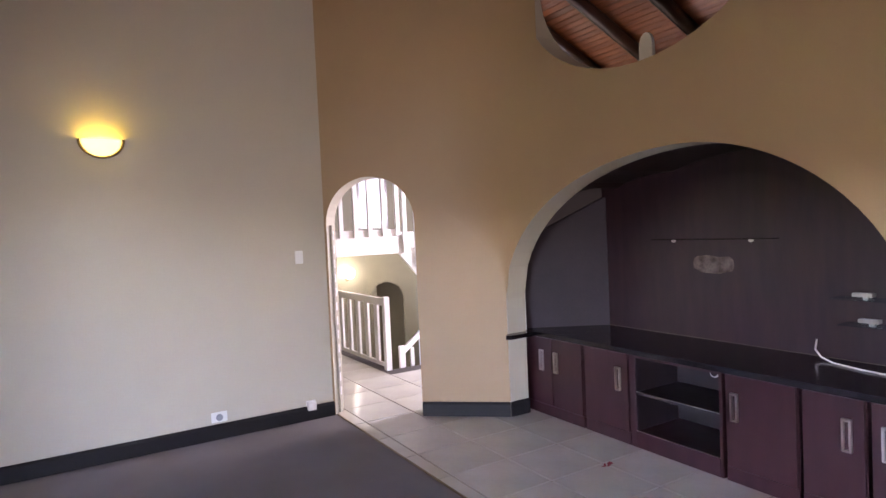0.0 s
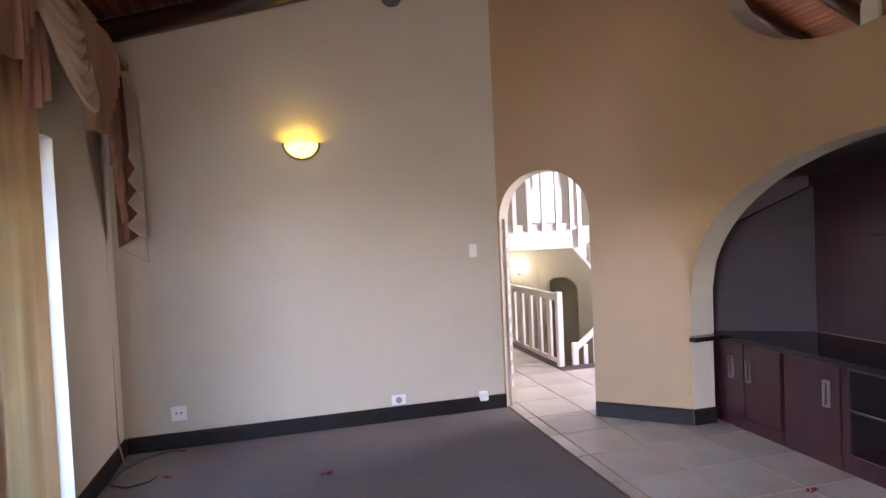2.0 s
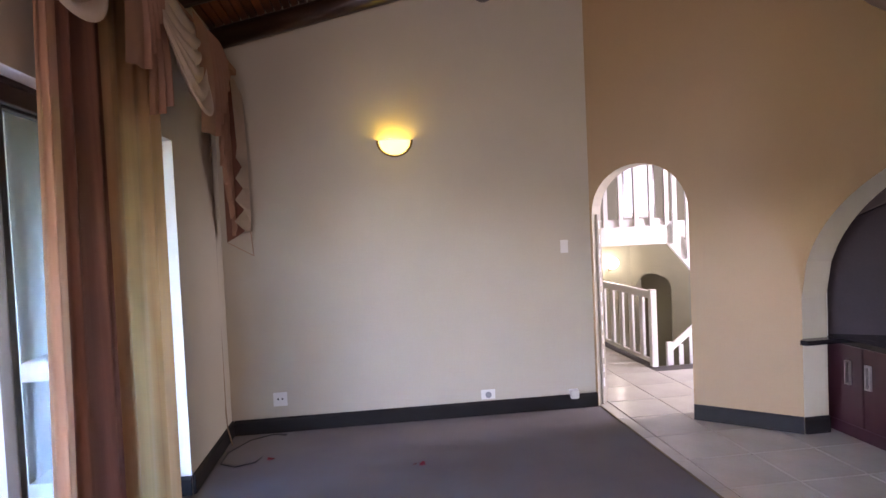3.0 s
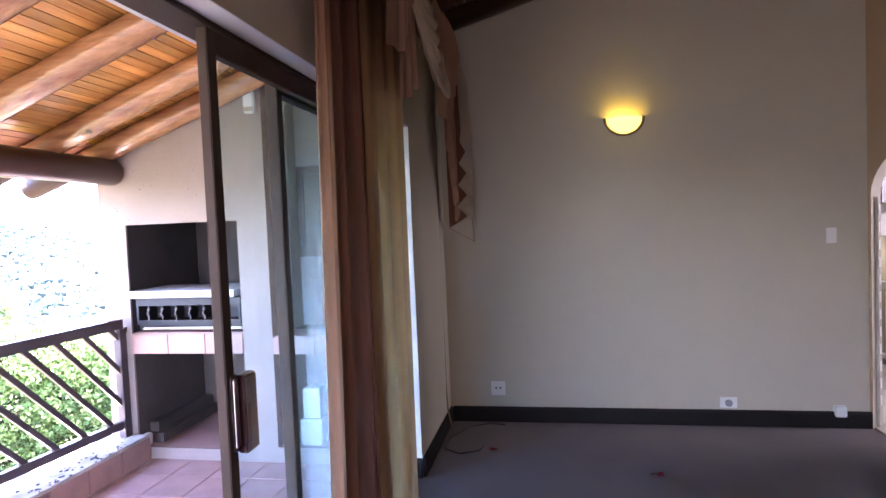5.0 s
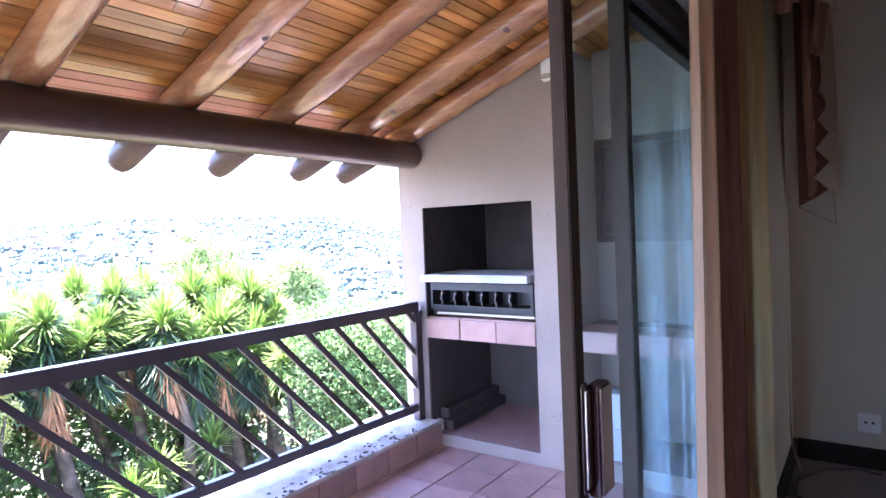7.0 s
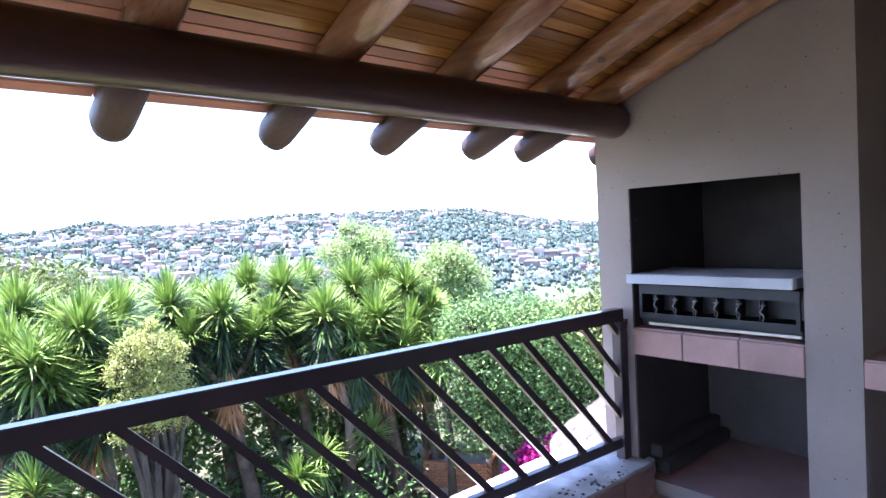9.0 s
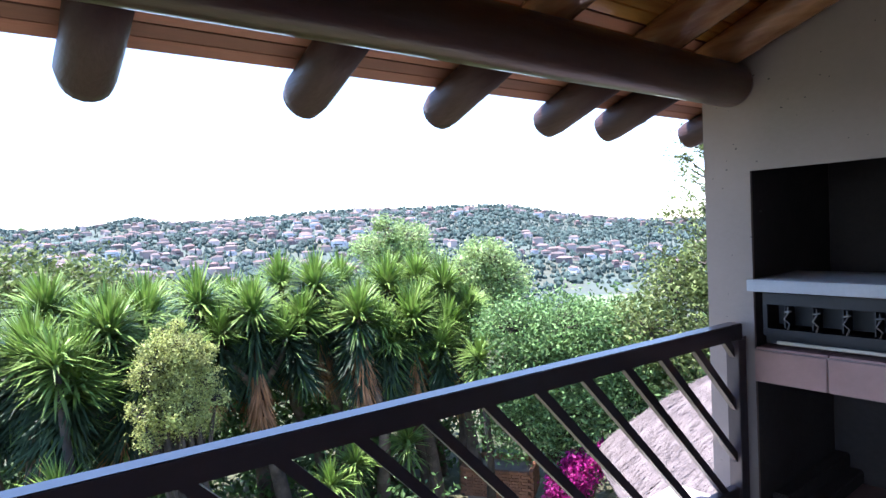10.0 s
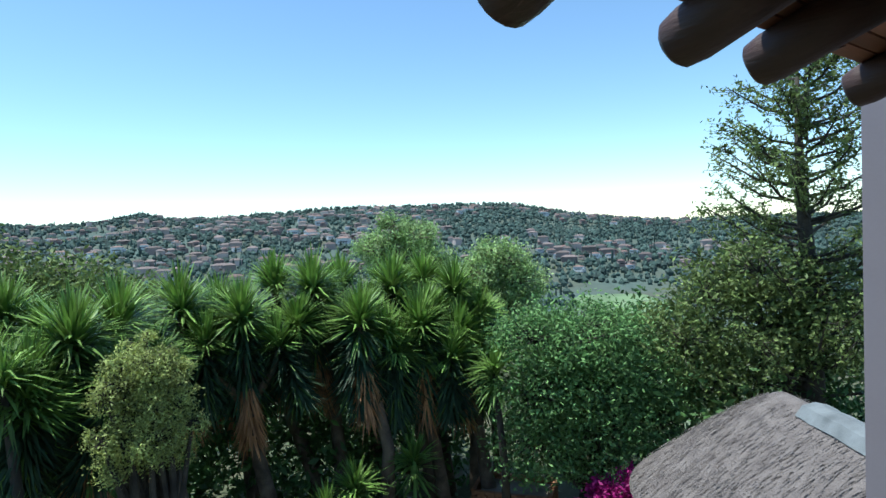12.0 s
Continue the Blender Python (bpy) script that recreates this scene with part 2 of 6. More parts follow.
def boxes(*pairs, bevel=0.0):
    bm = bmesh.new()
    for a, b in pairs:
        box(bm, a, b, bevel)
    return bm


def tube(bm, points, radii, sides=10, wobble=0.0, cap=True, rng=random):
    """A round bar through points; radii one number or one per point."""
    if isinstance(radii, (int, float)):
        radii = [radii] * len(points)
    pts = [Vector(p) for p in points]
    rings = []
    ref = Vector((0, 0, 1))
    d0 = (pts[-1] - pts[0]).normalized()
    if abs(d0.z) > 0.9:
        ref = Vector((1, 0, 0))
    for i, p in enumerate(pts):
        d = (pts[min(i + 1, len(pts) - 1)] - pts[max(i - 1, 0)]).normalized()
        u = d.cross(ref).normalized()
        w = u.cross(d)
        ring = []
        for k in range(sides):
            a = 2 * math.pi * k / sides
            r = radii[i] * (1 + wobble * (rng.random() - 0.5))
            ring.append(bm.verts.new(p + (u * math.cos(a) + w * math.sin(a)) * r))
        rings.append(ring)
    for r0, r1 in zip(rings, rings[1:]):
        for k in range(sides):
            bm.faces.new((r0[k], r0[(k + 1) % sides], r1[(k + 1) % sides], r1[k]))
    if cap:
        bm.faces.new(rings[0][::-1])
        bm.faces.new(rings[-1])
    return bm


def slab(outline, holes, place, depth):
    """A flat plate of any outline with holes, in 2D; place turns (u, v) into a point; depth is the vector of its thickness."""
    from mathutils.geometry import tessellate_polygon
    loops = [outline] + holes
    flat = [Vector((u, v, 0)) for loop in loops for u, v in loop]
    tris = tessellate_polygon([[Vector((u, v, 0)) for u, v in loop] for loop in loops])
    bm = bmesh.new()
    depth = Vector(depth)
    front = [bm.verts.new(Vector(place(p.x, p.y))) for p in flat]
    back = [bm.verts.new(v.co + depth) for v in front]
    for t in tris:
        try:
            bm.faces.new([front[i] for i in t])
            bm.faces.new([back[i] for i in reversed(t)])
        except ValueError:
            pass
    k = 0
    for loop in loops:
        n = len(loop)
        for i in range(n):
            a, b = k + i, k + (i + 1) % n
            bm.faces.new((front[a], front[b], back[b], back[a]))
        k += n
    return bm


# ---- measures of the place ----
WALL_Y = 4.975                      # wall with the lamp
WIN_X, WIN_OUT = -1.86, -2.10       # wall with the sliding door, inner and outer face
DOOR_R, DOOR_L, HEAD = 3.85, -0.60, 2.29
A, B = Vector((1.31, WALL_Y)), Vector((2.52, 3.92))   # slanted wall with the arched doorway
ARCH_X = 2.52
CAB_X, NICHE_X = 2.78, 3.42
BACK_Y = -3.2
PATIO = -0.17
BRAAI_Y = 4.40
HEARTH_L, HEARTH_R = -4.385, -3.40


def rafter_z(x):
    """Underside of the rafters."""
    if x < -1.95:
        return 2.27 + 0.365 * (x + 4.4)
    return 3.164 + 0.272 * (x + 1.95) if x < 2.6 else 4.40 - 0.47 * (x - 2.6)


def arch(y):
    """The wide arch's underside over the niche."""
    w = 1.72 if y > 2.2 else 1.25
    return 1.0 + 1.09 * math.sqrt(max(0, 1 - ((y - 2.2) / w) ** 2))


# ---- large structure: the room ----
def beige_reveals(wall, across):
    """Paint the faces that run through the wall's thickness beige."""
    wall.data.materials.append(M_BEIGE)
    for f in wall.data.polygons:
        if abs(f.normal.dot(across)) < 0.3:
            f.material_index = 1


def build_room():
    floor = boxes(((WIN_OUT, BACK_Y, -0.3), (1.34, WALL_Y, 0.0)))
    structure(finish("floor", floor, M_CARPET), "grey-brown fitted carpet with a few stray petals on it", "floor")
    sub = boxes(((1.34, BACK_Y, -0.3), (5.6, 6.22, -0.008)), ((1.34, 6.22, -0.3), (2.52, 10.5, -0.008)))
    structure(finish("floor_tiled", sub, M_GROUT), "cream ceramic tiles with dark joints", "floor")
    strip = boxes(((1.332, BACK_Y, -0.006), (1.348, WALL_Y - 0.01, 0.006)), bevel=0.002)
    structure(finish("trim", strip, M_BRASS), "thin metal strip between carpet and tiles", "trim")
    # wall with the lamp
    top = rafter_z(1.5) + 0.3
    out = [(WIN_OUT, -0.3), (1.32, -0.3), (1.32, top), (WIN_OUT, rafter_z(WIN_OUT) + 0.25)]
    wall = slab(out, [], lambda u, v: (u, WALL_Y, v), (0, 0.24, 0))
    structure(finish("wall_north", wall, M_BEIGE), "smooth beige painted wall", "wall")
    # wall with the sliding door
    out = [(BACK_Y, -0.3), (DOOR_L, -0.3), (DOOR_L, HEAD), (DOOR_R, HEAD), (DOOR_R, -0.3), (WALL_Y - 0.002, -0.3), (WALL_Y - 0.002, 3.38), (BACK_Y, 3.38)]
    wall = slab(out, [], lambda u, v: (WIN_X, u, v), (WIN_OUT - WIN_X, 0, 0))
    structure(finish("wall_west", wall, M_BEIGE), "beige painted wall with a wide opening to the balcony", "wall")
    # slanted wall with the arched doorway
    d = (B - A).normalized()
    length = (B - A).length
    n = Vector((-d.y, d.x))
    if n.y < 0:
        n = -n
    r = 0.405
    hole = [(0.02, 0.0), (0.02, 1.73)] + [(0.425 - r * math.cos(a), 1.73 + r * math.sin(a)) for a in [math.pi * k / 20 for k in range(1, 20)]] + [(0.83, 1.73), (0.83, 0.0)]
    out = [(0.0, -0.3), (0.0, 4.4), (length, 4.4), (length, -0.3), (0.83, -0.3)] + hole[::-1] + [(0.02, -0.3)]
    wall = slab(out, [], lambda u, v: (A.x + d.x * u, A.y + d.y * u, v), (n.x * 0.22, n.y * 0.22, 0))
    wall = structure(finish("wall_slanted", wall, M_TAN), "tan painted slanted wall with an arched doorway", "wall")
    beige_reveals(wall, Vector((n.x, n.y, 0)))
    # wall with the wide arch and the oval opening
    curve = [(y, arch(y)) for y in [3.92 - (3.92 - 0.95) * k / 48 for k in range(49)]]
    curve[0] = (3.918, 1.02)
    out = [(4.12, -0.3), (4.12, 4.4), (BACK_Y, 4.4), (BACK_Y, -0.3), (0.95, -0.3)] + curve[::-1] + [(3.918, -0.3)]
    oval = [(2.45 + 1.12 * math.cos(a), 3.55 + 0.9 * math.sin(a)) for a in [2 * math.pi * k / 48 for k in range(48)]]
    wall = slab(out, [oval], lambda u, v: (ARCH_X, u, v), (0.2, 0, 0))
    wall = structure(finish("wall_east", wall, M_TAN), "tan painted wall with a wide arch and an oval opening above it", "wall")
    beige_reveals(wall, Vector((1, 0, 0)))
    structure(finish("trim", boxes(((-1.944, DOOR_R - 0.004, 0.0), (-1.862, DOOR_R - 0.0005, HEAD - 0.003)), ((-1.944, DOOR_L, HEAD - 0.0025), (-1.862, DOOR_R - 0.005, HEAD - 0.0005))), M_WHITE), "white painted reveal of the balcony opening", "trim")
    structure(finish("trim", boxes(((-2.101, DOOR_L, HEAD - 0.012), (-2.072, DOOR_R, HEAD - 0.002))), M_WHITE), "white outer edge over the sliding door", "trim")
    # the corner between the two tan walls, rounded more and more above the arch's spring
    bm = bmesh.new()
    rows = []
    for z in [1.02 + 0.06 * k for k in range(20)] + [2.4, 2.9, 3.5, 4.38]:
        edge = 2.2 + 1.72 * math.sqrt(max(0.0, 1 - ((z - 1.0) / 1.09) ** 2))
        reach = min(0.52, 0.9 * (3.92 - edge) + 0.002)
        p, q, r = B - d * reach, B, B + Vector((0, -1)) * reach
        p, r = p - n * 0.001, r + Vector((-0.001, 0))
        rows.append([bm.verts.new((*(p * (1 - u) ** 2 + q * 2 * u * (1 - u) + r * u * u), z)) for u in [k / 10 for k in range(11)]])
    for lo, hi in zip(rows, rows[1:]):
        for k in range(10):
            bm.faces.new((lo[k], lo[k + 1], hi[k + 1], hi[k]))
    structure(finish("wall_corner", bm, M_TAN, smooth=True), "smoothly rounded plaster corner between the tan walls", "wall")
    # closing walls
    structure(finish("wall_south", boxes(((WIN_OUT, BACK_Y - 0.2, -0.3), (5.8, BACK_Y, 5.6))), M_BEIGE), "plain beige wall", "wall")
    structure(finish("wall_far_east", boxes(((5.6, BACK_Y, -3.0), (5.8, 10.5, 5.8))), M_HALL), "plain olive hall wall", "wall")


def build_roof():
    rng = random.Random(3)
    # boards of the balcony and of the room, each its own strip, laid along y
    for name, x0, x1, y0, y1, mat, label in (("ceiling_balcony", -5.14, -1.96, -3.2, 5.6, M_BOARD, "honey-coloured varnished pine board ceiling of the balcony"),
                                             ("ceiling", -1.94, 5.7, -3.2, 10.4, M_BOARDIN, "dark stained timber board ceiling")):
        bm = bmesh.new()
        x, w = x0, 0.068
        while x < x1:
            xe = min(x + w, x1)
            cuts = [y0] + sorted(rng.uniform(y0, y1) for _ in range(2)) + [y1]
            for a, b in zip(cuts, cuts[1:]):
                o = rng.uniform(0, 0.003)
                za, zb = rafter_z(x + 1e-4) + 0.18 + o, rafter_z(xe - 1e-4) + 0.18 + o
                vs = [bm.verts.new(p) for p in ((x, a + .002, za), (xe - .014, a + .002, zb), (xe - .014, b - .002, zb), (x, b - .002, za))]
                us = [bm.verts.new(v.co + Vector((0, 0, 0.022))) for v in vs]
                bm.faces.new(vs), bm.faces.new(us[::-1])
                for k in range(4):
                    bm.faces.new((vs[k], vs[(k + 1) % 4], us[(k + 1) % 4], us[k]))
            x += w
        ob = structure(finish(name, bm, mat), label, "ceiling")
        if name == "ceiling_balcony":
            ob.data.materials.append(M_BOARD_EAVES)
            # Boards outside the beam are darker and rougher.
            for f in ob.data.polygons:
                f.material_index = int(f.center.x < -4.52)
        bm = bmesh.new()
        knees = [x0] + ([2.6] if x1 > 3 else []) + [x1]
        for xa, xb in zip(knees, knees[1:]):
            za, zb = rafter_z(xa + 1e-4) + 0.21, rafter_z(xb - 1e-4) + 0.21
            vs = [bm.verts.new(p) for p in ((xa, y0, za), (xb, y0, zb), (xb, y1, zb), (xa, y1, za))]
            us = [bm.verts.new(v.co + Vector((0, 0, 0.12))) for v in vs]
            bm.faces.new(vs), bm.faces.new(us[::-1])
            for k in range(4):
                bm.faces.new((vs[k], vs[(k + 1) % 4], us[(k + 1) % 4], us[k]))
        structure(finish("roof", bm, M_BEAMIN), "dark roof deck over the boards", "roof")
    # round rafters over the balcony
    for y in (5.2, 4.31, 3.80, 3.08, 2.40, 1.66, 0.92, 0.18, -0.56, -1.30, -2.04):
        bm = bmesh.new()
        xs = [-5.20, -5.185, -5.13] + [-5.0 + 0.3 * k for k in range(10)] + [-1.99]
        rad = [0.062, 0.08, 0.09] + [0.09 + rng.uniform(-0.004, 0.004) for _ in xs[3:]]
        zc = [rafter_z(x) + 0.09 for x in xs]
        path = [(x, y + rng.uniform(-.004, .004), z) for x, z in zip(xs, zc)]
        tube(bm, path[4:], rad[4:], 18)
        tb = bmesh.new()
        tube(tb, path[:5], rad[:4] + [rad[4]], 18)
        log = thing("roof_rafter", "round varnished timber rafter with knots, under the balcony roof", "rafter", "balcony rafters")
        part("log", bm, M_LOG, log, smooth=True)
        part("weathered_shaded_end", tb, M_LOGEND, log, "weathered outer end, darkened in colour for its shade", smooth=True)
        for _ in range(5):
            x, a, r = rng.uniform(-5.0, -2.2), rng.uniform(3.3, 6.1), rng.uniform(0.014, 0.024)
            c = Vector((x, y + 0.091 * math.cos(a), rafter_z(x) + 0.09 + 0.091 * math.sin(a)))
            out, side = Vector((0, math.cos(a), math.sin(a))), Vector((0, -math.sin(a), math.cos(a)))
            kb = bmesh.new()
            ring = [kb.verts.new(c + Vector((1, 0, 0)) * r * 1.7 * math.cos(q) + side * r * math.sin(q) - out * 0.004) for q in [math.pi * k / 5 for k in range(10)]]
            tip = kb.verts.new(c + out * 0.006)
            for k in range(10):
                kb.faces.new((ring[k], ring[(k + 1) % 10], tip))
            part("knot", kb, M_KNOT, log, "dark knot", smooth=True)
    bm = bmesh.new()
    ys = [-3.2 + 0.4 * k for k in range(19)] + [4.36, 4.385, 4.395]
    tube(bm, [(-4.45, y, 2.18) for y in ys], [0.108 + rng.uniform(-.003, .003) for _ in ys[:-2]] + [0.10, 0.08], 20)
    tagged(finish("eaves_beam", bm, M_LOGY, smooth=True), "thick dark round timber beam carrying the balcony rafters", "beam")
    # rafters of the room
    for y in (4.89, 4.05, 3.2, 2.35, 1.5, 0.65, -0.2, -1.05, -1.9):
        bm = bmesh.new()
        x1 = 1.35 if y > 4.7 else 2.50
        tube(bm, [(x, y, rafter_z(x) + (0.055 if y > 4.7 else 0.085)) for x in (-1.86, 0.0, x1)], 0.085, 16)
        tagged(finish("room_rafter", bm, M_BEAMIN, smooth=True), "dark stained round rafter under the room's board ceiling", "rafter", "room rafters")
    for y in (5.0, 4.3, 3.6, 2.9, 2.2, 1.5, 0.8):
        bm = bmesh.new()
        tube(bm, [(x, y, rafter_z(x) + 0.085) for x in (2.75, 4.0, 5.58)], 0.07, 12)
        tagged(finish("hall_rafter", bm, M_BEAMIN, smooth=True), "dark stained rafter over the hall", "rafter", "hall rafters")
    bm = bmesh.new()
    tube(bm, [(0.42, y, 3.68) for y in (-3.19, 0, 2, WALL_Y - 0.004)], 0.095, 18)
    tagged(finish("purlin", bm, M_BEAMIN, smooth=True), "dark round purlin running into the beige wall", "beam")


def build_balcony():
    structure(finish("floor_balcony", boxes(((-4.6, -3.2, -0.5), (WIN_OUT, 5.2, PATIO - 0.006))), M_TERRAG), "terracotta-tiled balcony floor", "floor")
    kerb = boxes(((-4.85, -3.2, PATIO - 0.3), (-4.28, BRAAI_Y - 0.002, 0.03)), bevel=0.006)
    structure(finish("kerb", kerb, M_KERB), "low plastered kerb along the balcony edge", "kerb")
    # braai wall
    def z_top(x):
        return rafter_z(x) + 0.16
    out = [(-4.62, -0.6), (-3.15, -0.6), (-3.15, z_top(-3.15)), (-4.62, z_top(-4.62))]
    hole_top = [(HEARTH_L, 0.86), (HEARTH_R, 0.86), (HEARTH_R, 1.75), (HEARTH_L, 1.75)]
    hole_low = [(HEARTH_L, -0.08), (HEARTH_R, -0.08), (HEARTH_R, 0.70), (HEARTH_L, 0.70)]
    wall = slab(out, [hole_top, hole_low], lambda u, v: (u, BRAAI_Y, v), (0, 0.02, 0))
    structure(finish("wall_braai", wall, M_PLASTER), "pinkish beige plastered wall with a built-in barbecue", "wall")


build_room()
build_roof()
build_balcony()



# ---- lights of the place and added unseen fills ----
def area(name, eye, target, w, h, power, colour):
    lamp = new(name, bpy.data.lights.new(name, "AREA"))
    lamp.data.shape, lamp.data.size, lamp.data.size_y = "RECTANGLE", w, h
    lamp.data.energy, lamp.data.color = power, colour
    lamp.matrix_world = look(eye, target)


def bulb(name, place, power, colour, size=0.03):
    lamp = new(name, bpy.data.lights.new(name, "POINT"))
    lamp.data.energy, lamp.data.color, lamp.data.shadow_soft_size = power, colour, size
    lamp.location = place


# Added fill lamp before the closed south wall, to brighten the room.
area("unseen_fill_south", (-0.6, BACK_Y + 0.45, 1.7), (1.0, 2.5, 2.7), 2.2, 1.9, SOUTH_POWER, (1.0, 0.95, 0.88))
# Second added fill, out of view by the windowless east wall, for the hall.
area("unseen_hall_fill", (5.55, 5.2, 1.9), (2.8, 6.6, 0.2), 1.6, 1.4, HALL_POWER, (0.90, 0.96, 1.0))


# ---- room: skirting, doors, cabinets ----
def skirting(name, p, q, side, h=0.125, t=0.02):
    """A skirting board from p to q (plan), its thickness to the given side (a plan vector)."""
    p, q, side = Vector(p), Vector(q), Vector(side).normalized() * t
    bm = bmesh.new()
    prof = [(0, 0), (1, 0), (1, h - 0.02), (0.6, h - 0.004), (0.35, h), (0, h)]
    rows = [[bm.verts.new((e.x + side.x * a, e.y + side.y * a, z)) for a, z in prof] for e in (p, q)]
    for k in range(len(prof)):
        bm.faces.new((rows[0][k], rows[0][(k + 1) % 6], rows[1][(k + 1) % 6], rows[1][k]))
    bm.faces.new(rows[0]), bm.faces.new(rows[1][::-1])
    return structure(finish(name, bm, M_SKIRT), "black painted skirting board", "skirting board")


def build_skirtings():
    d = (B - A).normalized()
    n = Vector((-d.y, d.x)) if d.x > 0 else Vector((d.y, -d.x))
    skirting("baseboard_north", (WIN_X + 0.022, WALL_Y - 0.001), (1.318, WALL_Y - 0.001), (0, -1))
    skirting("baseboard_west", (WIN_X + 0.001, DOOR_R + 0.001), (WIN_X + 0.001, WALL_Y - 0.002), (1, 0))
    p = A + d * 0.832 - n * 0.001
    skirting("baseboard_pier", p, B - n * 0.001, -n)
    skirting("baseboard_jamb", (WIN_X - 0.001, DOOR_R - 0.001), (WIN_OUT + 0.14, DOOR_R - 0.001), (0, -1))
    skirting("baseboard_return", (ARCH_X + 0.001, 3.917), (2.718, 3.917), (0, -1))


def bar_handle(parent, x, y, z):
    """An upright steel pull: a rectangular loop with a dark slot."""
    h, w = 0.088, 0.024
    bm = boxes(((x - 0.022, y - w, z - h), (x - 0.001, y - w + 0.012, z + h)), ((x - 0.022, y + w - 0.012, z - h), (x - 0.001, y + w, z + h)),
               ((x - 0.022, y - w + 0.011, z + h - 0.014), (x - 0.001, y + w - 0.011, z + h)),
               ((x - 0.022, y - w + 0.011, z - h), (x - 0.001, y + w - 0.011, z - h + 0.014)), bevel=0.002)
    part("handle", bm, M_STEEL, parent, "brushed steel pull handle")


def door_unit(y1, y0, handles, label):
    """A cabinet between y1 (left) and y0, its doors split at the middle when it has two handles."""
    c = thing("cabinet_unit", label, "cabinet", "niche cabinets")
    part("body", boxes(((CAB_X + 0.02, y0 + 0.001, 0.0), (NICHE_X, y1 - 0.001, 0.683))), M_CAB, c)
    part("plinth", boxes(((CAB_X + 0.008, y0 + 0.001, 0.0), (CAB_X + 0.019, y1 - 0.001, 0.09)), bevel=0.001), M_CAB, c)
    edges = [y1] + ([(y1 + y0) / 2] if len(handles) == 2 else []) + [y0]
    for (a, b), hy in zip(zip(edges, edges[1:]), handles):
        door = part("door", boxes(((CAB_X, b + 0.006, 0.095), (CAB_X + 0.018, a - 0.006, 0.672)), bevel=0.003), M_CAB, c)
        bar_handle(door, CAB_X, hy, 0.475)
    return c


def build_cabinets():
    door_unit(4.02, 3.31, (3.786, 3.607), "dark mahogany two-door cabinet with steel pulls, under the granite worktop")
    door_unit(3.29, 2.84, (2.93,), "dark mahogany single-door cabinet beside the open shelves")
    c = thing("open_shelf_unit", "dark open shelf unit with one shelf, between two cabinets", "cabinet")
    y1, y0 = 2.83, 2.10
    for ya, yb in ((y1 - 0.05, y1), (y0, y0 + 0.022)):
        part("side_panel", boxes(((CAB_X + 0.005, ya, 0.0), (NICHE_X, yb, 0.683)), bevel=0.002), M_CAB, c)
        lining = (ya - 0.003, ya - 0.0005) if ya > 2.5 else (yb + 0.0005, yb + 0.003)
        part("side_lining", boxes(((CAB_X + 0.012, lining[0], 0.121), (NICHE_X - 0.18, lining[1], 0.654))), M_CABIN, c)
    part("base", boxes(((CAB_X + 0.005, y0 + 0.023, 0.0), (NICHE_X, y1 - 0.051, 0.12)), bevel=0.002), M_CAB, c)
    part("top_rail", boxes(((CAB_X + 0.005, y0 + 0.023, 0.655), (NICHE_X, y1 - 0.051, 0.683)), bevel=0.002), M_CAB, c)
    part("back_panel", boxes(((NICHE_X - 0.17, y0 + 0.023, 0.121), (NICHE_X - 0.15, y1 - 0.051, 0.654))), M_CABIN, c)
    part("shelf", boxes(((CAB_X + 0.02, y0 + 0.026, 0.385), (NICHE_X - 0.172, y1 - 0.054, 0.405)), bevel=0.002), M_CABIN, c)
    for z in (0.121, 0.406):
        part("shelf_edge", boxes(((CAB_X + 0.006, y0 + 0.024, z), (CAB_X + 0.012, y1 - 0.052, z + 0.004))), M_STEEL, c)
    bm = bmesh.new()
    tube(bm, [(NICHE_X - 0.174, 2.46, 0.53), (NICHE_X - 0.184, 2.46, 0.53)], 0.035, 18)
    part("cable_grommet", bm, M_PLASTIC, c, "grey cable grommet ring")
    bm = bmesh.new()
    tube(bm, [(NICHE_X - 0.1845, 2.46, 0.53), (NICHE_X - 0.187, 2.46, 0.53)], 0.027, 18)
    part("cable_hole", bm, M_CABIN, c)
    door_unit(2.08, 1.64, (2.01,), "dark mahogany single-door cabinet with a steel pull beside the open shelves")
    door_unit(1.62, 1.30, (1.385,), "narrow dark mahogany cabinet with a steel pull")
    door_unit(1.28, 0.62, (1.20, 1.05), "dark mahogany two-door cabinet at the worktop's end")
    # worktop with the pointed end that overhangs the pier
    bm = bmesh.new()
    outline = [(CAB_X - 0.045, 0.60), (NICHE_X, 0.60), (NICHE_X, 3.62), (2.735, 4.03), (2.735, 3.888), (2.50, 3.888), (2.44, 3.84), (2.47, 3.80), (CAB_X - 0.045, 3.815)]
    lo = [bm.verts.new((x, y, 0.686)) for x, y in outline]
    hi = [bm.verts.new((x, y, 0.722)) for x, y in outline]
    bm.faces.new(lo[::-1]), bm.faces.new(hi)
    for k in range(len(outline)):
        bm.faces.new((lo[k], lo[(k + 1) % len(outline)], hi[(k + 1) % len(outline)], hi[k]))
    tagged(finish("worktop", bm, M_COUNTER), "polished black granite worktop on the mahogany cabinets", "worktop")
    # niche lining
    back = boxes(((NICHE_X, 0.5, 0.724), (NICHE_X + 0.03, 4.2, 2.3)))
    p = structure(finish("wall_niche_back", back, M_PANEL), "dark mahogany back panel of the niche with an uneven cut-out", "panel")
    bm = bmesh.new()
    rng = random.Random(5)
    ring = []
    for k in range(22):
        a = 2 * math.pi * k / 22
